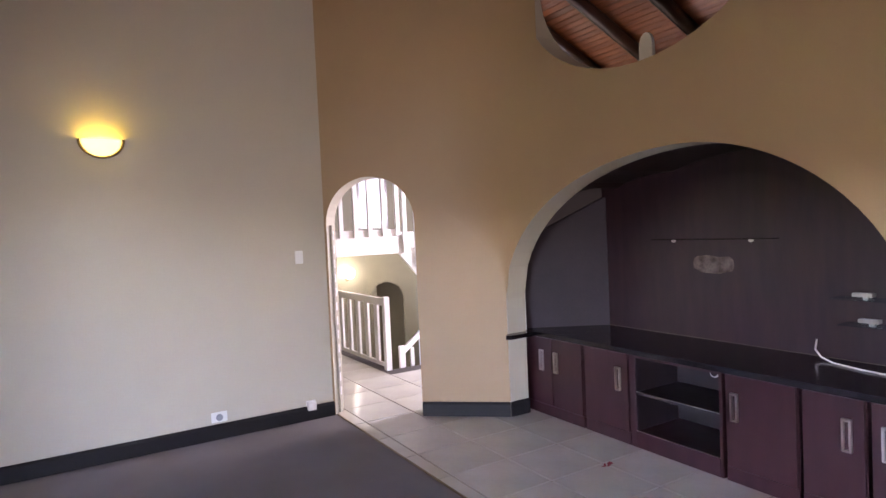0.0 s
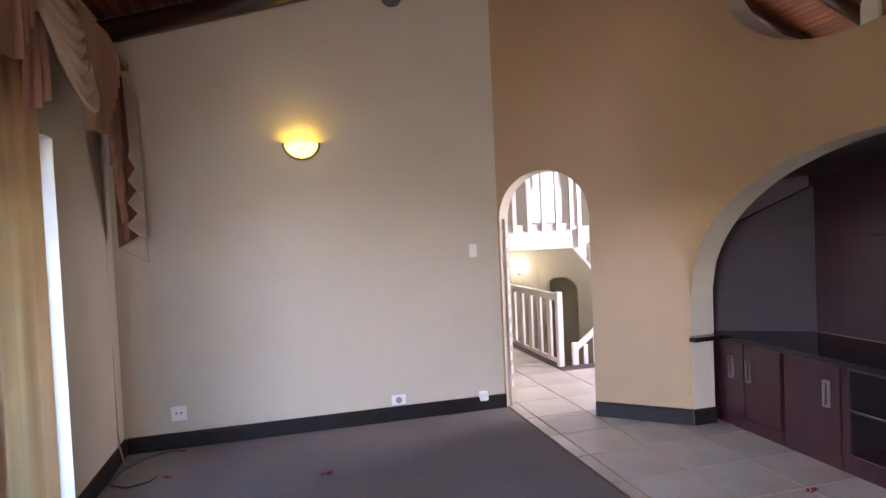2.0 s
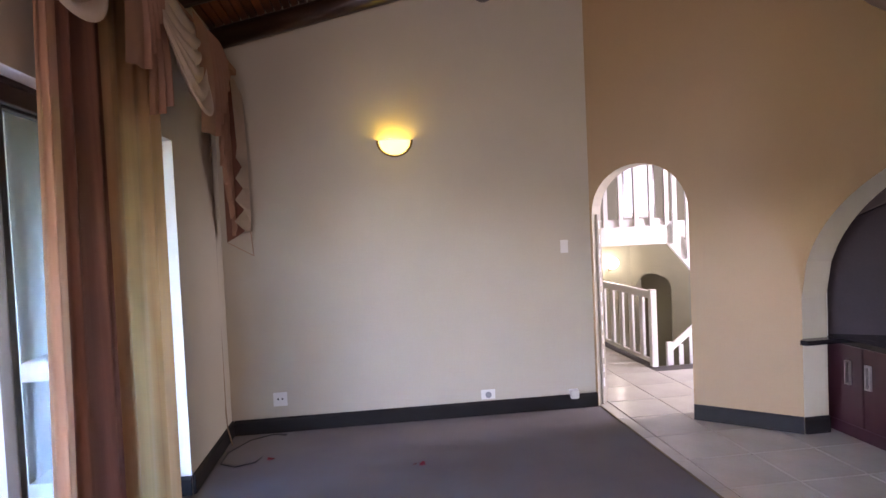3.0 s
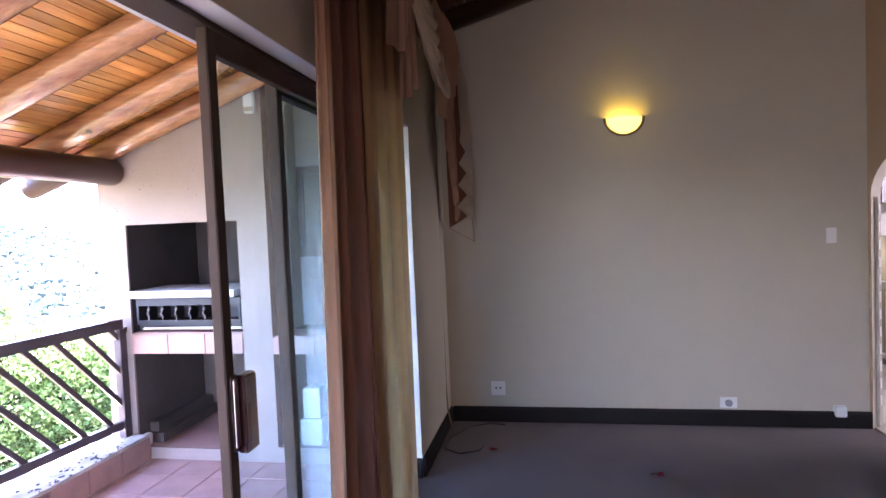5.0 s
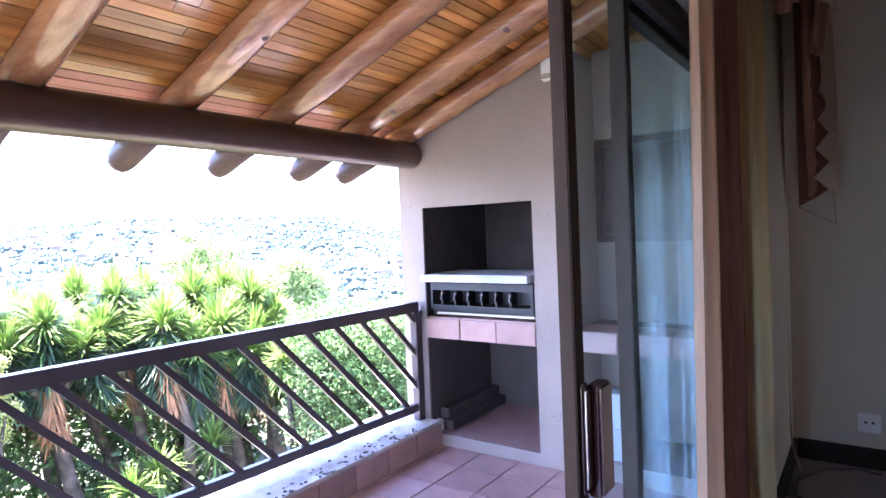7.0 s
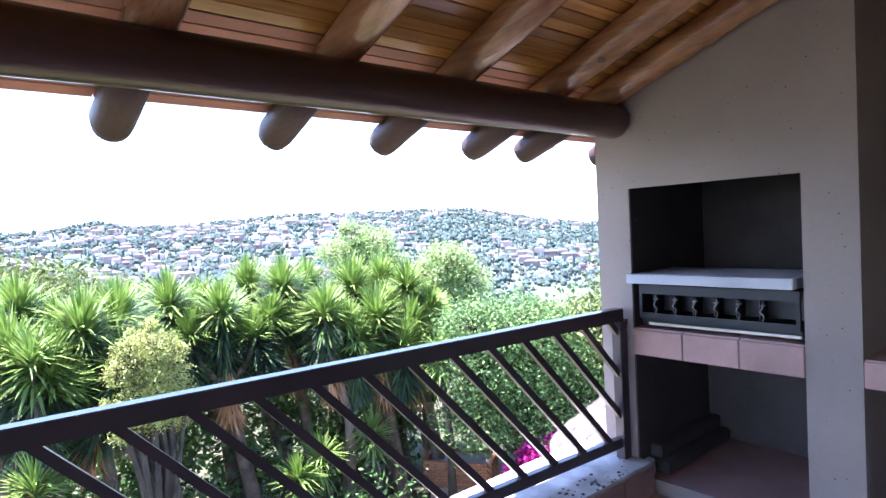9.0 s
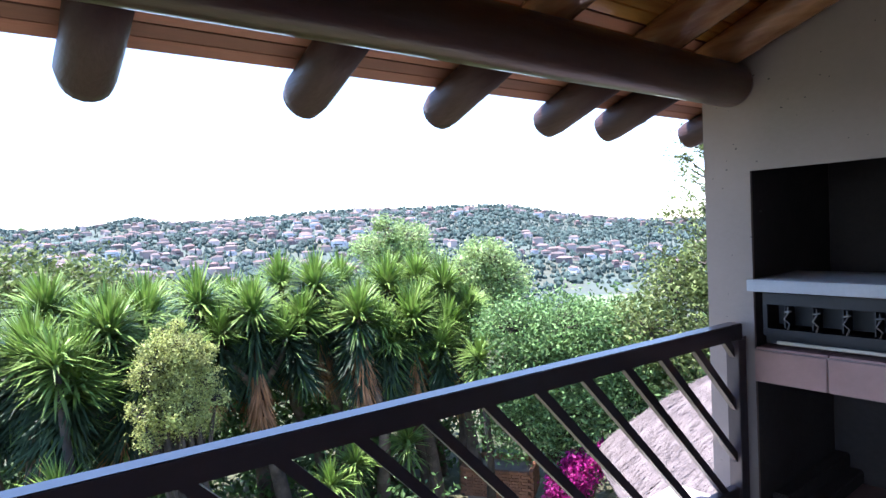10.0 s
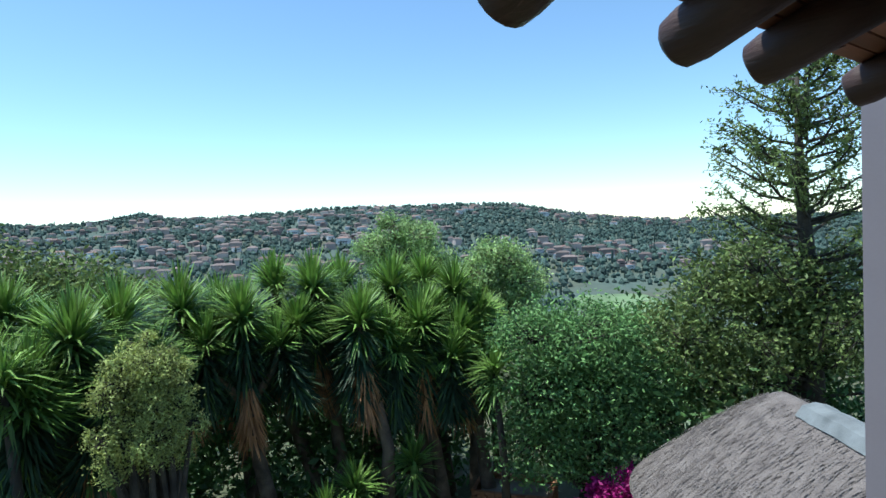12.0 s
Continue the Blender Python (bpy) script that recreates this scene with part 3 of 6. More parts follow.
        ring.append((2.566 + 0.165 * (abs(math.cos(a)) ** 0.6) * (1 if math.cos(a) > 0 else -1), 1.29 + 0.062 * (abs(math.sin(a)) ** 0.6) * (1 if math.sin(a) > 0 else -1) + rng.uniform(-.008, .008)))
    vs = [bm.verts.new((NICHE_X - 0.004, y, z)) for y, z in ring]
    us = [bm.verts.new((NICHE_X - 0.001, y, z)) for y, z in ring]
    bm.faces.new(vs), bm.faces.new(us[::-1])
    for k in range(22):
        bm.faces.new((vs[k], vs[(k + 1) % 22], us[(k + 1) % 22], us[k]))
    part("cut_out", bm, material("bare_grey_plaster", (0.20, 0.155, 0.13), 0.9, spread=0.3, scale=14, second=(0.06, 0.04, 0.035)), p, "irregular cut-out showing bare plaster")
    # The shelf's near-black colour paints in its shadow line.
    part("upper_shelf", boxes(((NICHE_X - 0.11, 2.07, 1.477), (NICHE_X - 0.001, 3.03, 1.483)), bevel=0.001), material("shadow_dark_glass", (0.01, 0.01, 0.012), 0.1, bump=0), p, "thin glass shelf on two bolts, its shadow line put into the colour")
    for y in (2.895, 2.262):
        bm = bmesh.new()
        tube(bm, [(NICHE_X - 0.003, y, 1.468), (NICHE_X - 0.024, y, 1.468)], 0.014, 14)
        part("bolt", bm, M_STEEL, p, "round steel shelf bolt")
    for y, z in ((1.57, 1.125), (1.54, 0.97)):
        part("bracket", boxes(((NICHE_X - 0.05, y - 0.06, z), (NICHE_X - 0.001, y + 0.05, z + 0.022)), ((NICHE_X - 0.03, y - 0.03, z - 0.022), (NICHE_X - 0.001, y + 0.0, z - 0.001)), bevel=0.002), M_STEEL, p, "steel shelf bracket")
    part("glass_shelf", boxes(((NICHE_X - 0.14, 0.9, 1.112), (NICHE_X - 0.002, 1.70, 1.12)), ((NICHE_X - 0.14, 0.9, 0.957), (NICHE_X - 0.002, 1.66, 0.965))), M_GLASS, p, "clear glass shelf")
    # slanted left lining and vault following the arch
    bm = bmesh.new()
    q = [(2.722, 4.05), (NICHE_X, 3.60), (NICHE_X, 3.64), (2.722, 4.09)]
    lo = [bm.verts.new((x, y, 0.0)) for x, y in q]
    hi = [bm.verts.new((x, y, z)) for (x, y), z in zip(q, (1.46, 1.86, 1.86, 1.46))]
    bm.faces.new(lo[::-1]), bm.faces.new(hi)
    for k in range(4):
        bm.faces.new((lo[k], lo[(k + 1) % 4], hi[(k + 1) % 4], hi[k]))
    structure(finish("wall_niche_side", bm, material("slate_side_panel", (0.052, 0.040, 0.044), 0.7, spread=0.1, second=(0.042, 0.035, 0.04), spec=0.15)), "dark grey slanted side panel of the niche", "panel")
    bm = bmesh.new()
    q = [(2.722, 4.094), (NICHE_X, 3.644), (NICHE_X, 3.68), (2.722, 4.13)]
    lo = [bm.verts.new((x, y, 1.3)) for x, y in q]
    hi = [bm.verts.new((x, y, 2.15)) for x, y in q]
    bm.faces.new(lo[::-1]), bm.faces.new(hi)
    for k in range(4):
        bm.faces.new((lo[k], lo[(k + 1) % 4], hi[(k + 1) % 4], hi[k]))
    structure(finish("wall_niche_upper", bm, M_VAULT), "dark boards above the slanted side panel", "panel")
    # Added white strip paints in the bright gap between wall and panel.
    structure(finish("trim", boxes(((2.722, 3.93, 0.724), (2.738, 3.945, 1.16))), M_WHITE), "thin white strip standing in for the bright gap beside the niche", "trim")
    bm = bmesh.new()
    ys = [4.08 - (4.08 - 0.9) * k / 40 for k in range(41)]
    rows = []
    for x in (2.722, NICHE_X + 0.03):
        for o in (0.012, 0.04):
            rows.append([bm.verts.new((x, y, (arch(min(y, 3.90)) + o + 0.16 * min(1, max(0, (y - 2.9) / 0.5)) + 0.42 * min(1, max(0, (y - 3.45) / 0.45))))) for y in ys])
    for k in range(40):
        bm.faces.new((rows[0][k], rows[0][k + 1], rows[2][k + 1], rows[2][k]))
        bm.faces.new((rows[1][k], rows[1][k + 1], rows[3][k + 1], rows[3][k]))
    structure(finish("ceiling_niche", bm, M_VAULT), "dark curved board lining over the niche", "ceiling")
    structure(finish("niche_end", boxes(((2.724, 0.46, 0.0), (NICHE_X + 0.03, 0.5, 2.3))), M_VAULT), "dark end panel of the niche", "panel")
    structure(finish("niche_top", boxes(((2.722, 0.4, 2.32), (3.6, 4.3, 2.36))), M_TAN), "plastered top of the niche", "ceiling")
    # white cable on the worktop
    bm = bmesh.new()
    tube(bm, [(3.40, 1.84, 0.83), (3.36, 1.83, 0.775), (3.31, 1.77, 0.742), (3.26, 1.68, 0.729), (3.20, 1.50, 0.728), (3.16, 1.25, 0.728), (3.2, 1.0, 0.728)], 0.0055, 8)
    tagged(finish("cable", bm, M_PLASTIC, smooth=True), "white cable lying in a curve on the black worktop", "cable")
    t = thing("white_panel", "small white rounded panel standing behind the oval opening", "panel")
    out = [(2.95, 2.362), (3.08, 2.362), (3.08, 3.0)] + [(3.015 + 0.065 * math.cos(a), 3.0 + 0.11 * math.sin(a)) for a in [math.pi * k / 10 for k in range(1, 10)]] + [(2.95, 3.0)]
    part("board", slab(out, [], lambda u, v: (3.3, u, v), (0.03, 0, 0)), M_WHITE, t)


def socket(place, w, h, label, kind, face=(0, -1), cube=0.0):
    s = thing(kind, label, "socket" if kind != "light_switch" else "switch")
    x, y, z = place
    part("plate", boxes(((x - w / 2, y - 0.009, z - h / 2), (x + w / 2, y - 0.001, z + h / 2)), bevel=0.003), M_PLASTIC, s)
    return s


def build_wall_fittings():
    s = socket((1.063, WALL_Y, 1.45), 0.07, 0.115, "white rocker light switch on the beige wall", "light_switch")
    part("rocker", boxes(((1.05, WALL_Y - 0.014, 1.43), (1.076, WALL_Y - 0.0095, 1.47)), bevel=0.002), M_PLASTIC, s)
    s = socket((-1.456, WALL_Y, 0.278), 0.115, 0.115, "white square telephone socket low on the beige wall", "wall_socket")
    for dx in (-0.018, 0.018):
        part("hole", boxes(((-1.456 + dx - 0.007, WALL_Y - 0.0105, 0.274), (-1.456 + dx + 0.007, WALL_Y - 0.0092, 0.288))), M_CABLE, s)
    s = socket((0.324, WALL_Y, 0.182), 0.125, 0.085, "white round-pin wall socket above the skirting", "wall_socket")
    bm = bmesh.new()
    tube(bm, [(0.324, WALL_Y - 0.0095, 0.18), (0.324, WALL_Y - 0.02, 0.18)], 0.027, 16)
    part("outlet", bm, material("grey_plastic", (0.3, 0.31, 0.33), 0.4), s, "round grey outlet")
    s = socket((1.10, WALL_Y, 0.13), 0.085, 0.085, "white boxy junction box on the skirting", "junction_box")
    part("cover", boxes(((1.062, WALL_Y - 0.05, 0.092), (1.138, WALL_Y - 0.0095, 0.168)), bevel=0.006), M_PLASTIC, s)
    # lamp
    lamp = thing("wall_lamp", "half-bowl glass wall lamp with a brass rim, lit yellow", "lamp")
    cx, cz, r = -0.395, 2.42, 0.142
    bm = bmesh.new()
    rings = []
    for i in range(9):
        a = math.pi / 2 * i / 8
        rr, z = r * math.cos(a) * 0.93, cz - 0.122 * math.sin(a)
        rings.append([bm.verts.new((cx + rr * math.cos(b), WALL_Y - 0.012 - 0.8 * rr * math.sin(b), z)) for b in [math.pi * k / 16 for k in range(17)]])
    for r0, r1 in zip(rings, rings[1:]):
        for k in range(16):
            bm.faces.new((r0[k], r0[k + 1], r1[k + 1], r1[k]))
    part("glass_bowl", bm, M_GLASSLAMP, lamp, "glowing yellow frosted glass", smooth=True)
    bm = bmesh.new()
    tube(bm, [(cx + (r + .006) * math.cos(a), WALL_Y - 0.012, cz + 0.004 - 0.134 * math.sin(a)) for a in [math.pi * k / 20 for k in range(21)]], 0.009, 8)
    part("rim", bm, M_BRASS, lamp, "antique brass rim", smooth=True)
    part("wall_plate", boxes(((cx - 0.05, WALL_Y - 0.011, cz - 0.1), (cx + 0.05, WALL_Y - 0.001, cz - 0.01)), bevel=0.003), M_BRASS, lamp)
    bulb("wall_lamp_bulb", (cx - 0.015, WALL_Y - 0.065, cz - 0.03), LAMP_POWER, (1.0, 0.84, 0.10), 0.03)
    # channel of the folding gate in the doorway
    d = (B - A).normalized()
    n = Vector((-d.y, d.x))
    g = thing("gate_channel", "white steel slotted channel of a folding security gate in the doorway", "gate")
    p = A + d * 0.024 + n * 0.07

    def column(s0, s1, t0, t1, z0, z1):
        bm = bmesh.new()
        vs = []
        for z in (z0, z1):
            for s, t in ((s0, t0), (s1, t0), (s1, t1), (s0, t1)):
                q = p + d * s + n * t
                vs.append(bm.verts.new((q.x, q.y, z)))
        for f in ((0, 1, 2, 3), (4, 5, 6, 7), (0, 1, 5, 4), (1, 2, 6, 5), (2, 3, 7, 6), (3, 0, 4, 7)):
            bm.faces.new([vs[i] for i in f])
        return bm
    part("channel", column(0, 0.02, 0, 0.06, 0.0, 1.72), material("pale_gate_steel", (0.5, 0.46, 0.38), 0.5), g)
    for k in range(12):
        z = 0.16 + 0.13 * k
        part("slot", column(0.0205, 0.024, 0.012, 0.038, z, z + 0.075), M_WHITE, g, "bright open slot")
    # floor litter and cables
    rng = random.Random(9)
    for x, y, k in ((-1.44, 4.34, 5), (-0.352, 3.996, 9), (2.378, 2.671, 7)):
        t = thing("petals", "few dried crimson petals lying on the floor", "petals")
        z0 = 0.003
        bm = bmesh.new()
        for _ in range(k):
            px, py, a = x + rng.gauss(0, 0.022), y + rng.gauss(0, 0.016), rng.uniform(0, 6.28)
            vs = [bm.verts.new((px + 0.016 * math.cos(a + q) * s, py + 0.016 * math.sin(a + q) * s, z0 + h)) for q, s, h in ((0, 1.5, 0.004), (1.5, 0.6, 0.013), (3.1, 1.3, 0.003), (4.7, 0.6, 0.002))]
            bm.faces.new(vs)
            v2 = [bm.verts.new(v.co + Vector((0.002, 0, 0.002))) for v in vs]
            bm.faces.new(v2)
        part("petal_cluster", bm, M_PETAL, t)
    bm = bmesh.new()
    tube(bm, [(-1.40, 4.86, 0.008), (-1.52, 4.90, 0.008), (-1.68, 4.80, 0.008), (-1.80, 4.55, 0.008), (-1.80, 4.32, 0.008), (-1.68, 4.24, 0.008), (-1.55, 4.30, 0.008), (-1.52, 4.40, 0.008)], 0.005, 7)
    tagged(finish("floor_cable", bm, M_CABLE, smooth=True), "thin dark cable curled on the carpet in the corner", "cable")
    bm = bmesh.new()
    tube(bm, [(-1.862, 4.78, 3.05), (-1.864, 4.79, 2.0), (-1.866, 4.80, 1.0), (-1.86, 4.79, 0.3), (-1.845, 4.76, 0.13), (-1.80, 4.70, 0.01)], 0.006, 7)
    tagged(finish("wall_cable", bm, material("tan_cable", (0.25, 0.17, 0.1), 0.5), smooth=True), "brown cable running down the wall in the corner", "cable")


def tiles(parent, x0, x1, y0, y1, xa, ya, pitch, joint, z, thick, mat, skip=None):
    """Square tiles on a grid through (xa, ya), clipped to a rectangle, each an object of its own; alike ones share a mesh."""
    cache = {}
    i0, i1 = math.floor((x0 - xa) / pitch), math.ceil((x1 - xa) / pitch)
    j0, j1 = math.floor((y0 - ya) / pitch), math.ceil((y1 - ya) / pitch)
    for i in range(i0, i1):
        for j in range(j0, j1):
            a, b = max(x0, xa + i * pitch + joint / 2), min(x1, xa + (i + 1) * pitch - joint / 2)
            c, e = max(y0, ya + j * pitch + joint / 2), min(y1, ya + (j + 1) * pitch - joint / 2)
            if b - a < 0.02 or e - c < 0.02 or (skip and skip((a + b) / 2, (c + e) / 2)):
                continue
            key = (round(b - a, 3), round(e - c, 3))
            if key not in cache:
                w, h, k = (b - a) / 2, (e - c) / 2, 0.003
                bm = bmesh.new()
                lo = [bm.verts.new((sx * w, sy * h, -thick)) for sx, sy in ((-1, -1), (1, -1), (1, 1), (-1, 1))]
                mid = [bm.verts.new((sx * w, sy * h, -k)) for sx, sy in ((-1, -1), (1, -1), (1, 1), (-1, 1))]
                hi = [bm.verts.new((sx * (w - k), sy * (h - k), 0)) for sx, sy in ((-1, -1), (1, -1), (1, 1), (-1, 1))]
                bm.faces.new(hi)
                for q in range(4):
                    bm.faces.new((lo[q], lo[(q + 1) % 4], mid[(q + 1) % 4], mid[q]))
                    bm.faces.new((mid[q], mid[(q + 1) % 4], hi[(q + 1) % 4], hi[q]))
                me = bpy.data.meshes.new("tile")
                bm.to_mesh(me)
                bm.free()
                me.materials.append(mat)
                cache[key] = me
            t = new("tile", cache[key])
            t.location = ((a + b) / 2, (c + e) / 2, z)
            t.parent = parent


# ---- curtains ----
def curtain_sheet(y0, y1, z0, z1, x, folds, amp, seed, flare=0.0):
    """A hanging cloth in upright folds; flare shifts its foot along y."""
    rng = random.Random(seed)
    bm = bmesh.new()
    n, m = folds * 16, 14
    ph = [rng.uniform(0, 6.28) for _ in range(4)]
    rows = []
    for j in range(m + 1):
        v = j / m
        row = []
        for i in range(n + 1):
            u = i / n
            a = 2 * math.pi * folds * (u + 0.012 * math.sin(5 * u + ph[0]) + 0.006 * math.sin(3 * v + ph[1]))
            off = amp * (0.75 + 0.35 * math.sin(9 * u + ph[2])) * math.sin(a) + 0.012 * math.sin(2.3 * a + ph[3] + v)
            row.append(bm.verts.new((x + off * (0.7 + 0.3 * v), y0 + (y1 - y0) * u + flare * v * (1 - 0.6 * u) + 0.012 * math.cos(a) * 1.2, z1 + (z0 - z1) * v)))
        rows.append(row)
    for r0, r1 in zip(rows, rows[1:]):
        for i in range(n):
            bm.faces.new((r0[i], r0[i + 1], r1[i + 1], r1[i]))
    return bm


def swag(y0, y1, z_top, drop, x, lean=0.0):
    """Cloth draped in curved folds between two points of the pelmet; lean shifts its lowest point along y."""
    bm = bmesh.new()
    n, m = 28, 72
    rows = []
    for j in range(m + 1):
        v = j / m
        row = []
        for i in range(n + 1):
            u = i / n
            sag = math.sin(math.pi * u) ** 0.85
            y = (y0 + y1) / 2 + (u - 0.5) * (y1 - y0) * (1 - 0.10 * v) + lean * v * sag
            z = z_top - (0.05 + v * drop) * sag - 0.16 * v * (1 - sag)
            f = abs(math.sin(math.pi * (v * 5.5 + 0.25 * math.sin(4 * u)))) ** 0.6
            row.append(bm.verts.new((x + 0.01 + (0.07 * f * (0.4 + 0.6 * v) + 0.06 * v) * sag + 0.008 * math.sin(7 * u + 9 * v), y, z)))
        rows.append(row)
    for r0, r1 in zip(rows, rows[1:]):
        for i in range(n):
            bm.faces.new((r0[i], r0[i + 1], r1[i + 1], r1[i]))
    return bm


def tail(y0, y1, z_top, z_low, z_high, x, pleats):
    """A flat hanging tail whose hem climbs towards larger y in small folded steps."""
    bm = bmesh.new()
    n, m = 80, 12
    rows = []
    for i in range(n + 1):
        u = i / n
        w = max(0.0, (u - 0.55) / 0.45)
        step = (w * pleats) % 1.0
        zb = z_low + 0.07 * u + (z_high - z_low - 0.07) * (math.floor(w * pleats) + step ** 3) / pleats
        fold = 0.012 * math.sin(9 * u) + (0.035 * math.sin(2 * math.pi * w * pleats) if w else 0)
        row = []
        for j in range(m + 1):
            v = j / m
            row.append(bm.verts.new((x + 0.03 + fold * (0.35 + 0.65 * v) + 0.02 * math.sin(math.pi * v), y0 + (y1 - y0) * (u * (0.85 + 0.15 * v)) + 0.05 * v, z_top + (zb - z_top) * v)))
        rows.append(row)
    for r0, r1 in zip(rows, rows[1:]):
        for j in range(m):
            bm.faces.new((r0[j], r1[j], r1[j + 1], r0[j + 1]))
    return bm


def toothed_strip(y, z_top, z_low, teeth):
    """A narrow cloth lining, wider towards its foot, whose free edge runs down in pointed teeth."""
    bm = bmesh.new()
    z_start = z_low + 0.17 * teeth
    pairs = [(-1.68, -1.655, z_top), (-1.672, -1.60, z_top - 0.15), (-1.655, -1.585, z_start)]
    for k in range(teeth):
        z0, grow = z_start - 0.17 * k, 0.012 * k
        pairs += [(-1.668 - grow, -1.583, z0 - 0.085), (-1.625, -1.58, z0 - 0.165)]
    rows = [(bm.verts.new((a, y - 0.03, z)), bm.verts.new((b, y + 0.008 * math.sin(5 * z), z - 0.01))) for a, b, z in pairs]
    for (a, b), (c, d) in zip(rows, rows[1:]):
        bm.faces.new((a, b, d, c))
    bmesh.ops.solidify(bm, geom=bm.faces[:], thickness=0.004)
    return bm


def cascade(y0, y1, z_top, z_short, z_long, x, pleats):
    """A pleated tail that grows longer towards one side, with a stepped zigzag hem."""
    bm = bmesh.new()
    n, m = pleats * 8, 10
    rows = []
    for i in range(n + 1):
        u = i / n
        a = 2 * math.pi * pleats * u
        zb = z_short + (z_long - z_short) * u + 0.028 * math.cos(a)
        rows.append([bm.verts.new((x + (0.020 + 0.022 * math.sin(a)) * (0.6 + 0.5 * j / m) + 0.006 * math.sin(3 * j + 5 * u), y0 + (y1 - y0) * (u + 0.035 * math.cos(a)), z_top + (zb - z_top) * j / m)) for j in range(m + 1)])
    for r0, r1 in zip(rows, rows[1:]):
        for j in range(m):
            bm.faces.new((r0[j], r1[j], r1[j + 1], r0[j + 1]))
    return bm


def build_curtains():
    c = thing("curtain", "gathered tan, rust and gold curtain hanging beside the sliding door", "curtain")
    # Edge fold: tan cloth made lighter in colour for its highlight.
    part("tan_cloth", curtain_sheet(2.13, 2.31, 0.02, 3.0, -1.775, 1, 0.05, 6, flare=-0.13), M_CURT_C, c, "tan cloth with its highlight put into the colour", smooth=True)
    part("rust_cloth", curtain_sheet(2.29, 2.76, 0.02, 3.0, -1.785, 2, 0.055, 1, flare=-0.10), M_CURT_A, c, "dark rust brown cloth", smooth=True)
    part("gold_cloth", curtain_sheet(2.66, 3.45, 0.02, 3.0, -1.785, 2, 0.038, 2, flare=-0.04), M_CURT_B, c, "golden beige cloth", smooth=True)
    p = thing("curtain_pelmet", "swagged cream and dusty pink curtain pelmet with pleated tails", "pelmet")
    part("board", boxes(((WIN_X + 0.002, 1.3, 2.98), (-1.66, 4.93, 3.03)), bevel=0.004), M_SWAGP, p, "pink-brown covered pelmet board")
    for y0, y1, drop, lean in ((1.30, 2.52, 0.58, 0.02), (2.98, 3.88, 0.60, 0.05)):
        part("swag", swag(y0, y1, 3.02, drop, -1.665, lean), M_SWAG, p, "draped cream swag", smooth=True)
    for y0, y1, zl, zh, k in ((2.50, 2.96, 2.42, 2.88, 5), (3.62, 4.36, 2.31, 2.88, 6)):
        part("tail", tail(y0, y1, 3.03, zl, zh, -1.66, k), M_SWAGP, p, "dusty pink tail with a folded stepped hem", smooth=True)
    part("back_tail", tail(2.93, 3.22, 3.02, 2.28, 2.42, -1.72, 2), M_SWAGP, p, "pink-brown tail behind the swag", smooth=True)
    part("corner_tail", cascade(4.50, 4.84, 3.02, 2.30, 1.64, -1.735, 5), M_SWAGP, p, "long pleated pink tail in the corner", smooth=True)
    backing = slab([(-1.80, 2.95), (-1.69, 2.95), (-1.61, 1.73), (-1.70, 1.67), (-1.79, 1.62)], [], lambda u, v: (u, 4.86, v), (0, 0.006, 0))
    part("tail_backing", backing, M_CURT_A, p, "dark brown back layer of the corner tail")
    part("tail_lining", toothed_strip(4.80, 2.93, 1.70, 4), M_SWAG, p, "cream lining of the tail with a toothed edge")
    bm = bmesh.new()
    for a, b in (((-1.70, 4.88, 3.0), (-1.60, 4.93, 1.50)), ((-1.60, 4.93, 1.50), (-1.80, 4.90, 1.62))):
        tube(bm, [a, b], 0.003, 6)
    part("cord", bm, M_SWAGP, p, "thin hanging cord")


# ---- sliding door ----
def build_sliding_door():
    d = thing("sliding_door", "bronze aluminium sliding glass door standing open", "door")
    x0, x1 = -2.07, -1.945
    fr = part("frame", boxes(((x0, DOOR_L + 0.002, HEAD - 0.02), (x1, DOOR_R - 0.002, HEAD - 0.002)), ((x0, DOOR_R - 0.05, 0.0), (x1, DOOR_R - 0.002, HEAD - 0.021)),
                             ((x0, DOOR_L + 0.002, 0.0), (x1, DOOR_L + 0.05, HEAD - 0.021)), ((x0, DOOR_L + 0.051, 0.0), (x1, DOOR_R - 0.051, 0.028)), bevel=0.003), M_BRONZE, d)
    for name, x, y0, y1 in (("sliding_panel", -1.966, 1.715, 3.24), ("fixed_panel", -2.035, 2.29, DOOR_R - 0.053)):
        t, z1 = 0.017 if name == "sliding_panel" else 0.024, HEAD - 0.026
        p = part(name, boxes(((x - t, y0, 0.03), (x + t, y0 + 0.05, z1)), ((x - t, y1 - 0.07, 0.03), (x + t, y1, z1)),
                             ((x - t, y0 + 0.051, 0.03), (x + t, y1 - 0.071, 0.11)), ((x - t, y0 + 0.051, z1 - 0.07), (x + t, y1 - 0.071, z1)), bevel=0.003), M_BRONZE, d)
        g = part("pane", boxes(((x - 0.003, y0 + 0.048, 0.105), (x + 0.003, y1 - 0.068, z1 - 0.065))), M_GLASS if name == "sliding_panel" else M_GLASS_STREAKED, p, "clear glass pane" if name == "sliding_panel" else "glass pane with pale streaks painted in for reflections")
        g.visible_shadow = False
        if name == "sliding_panel":
            h = part("handle", boxes(((x + 0.018, y0 + 0.013, 0.985), (x + 0.027, y0 + 0.049, 1.225)), ((x + 0.012, y0 + 0.0505, 0.97), (x + 0.05, y0 + 0.126, 1.215)), bevel=0.006), M_HANDLE, p, "dark red timber pull handle")
            part("lock_plate", boxes(((x + 0.0275, y0 + 0.018, 1.0), (x + 0.031, y0 + 0.044, 1.21)), bevel=0.001), M_STEEL, p, "steel lock plate")


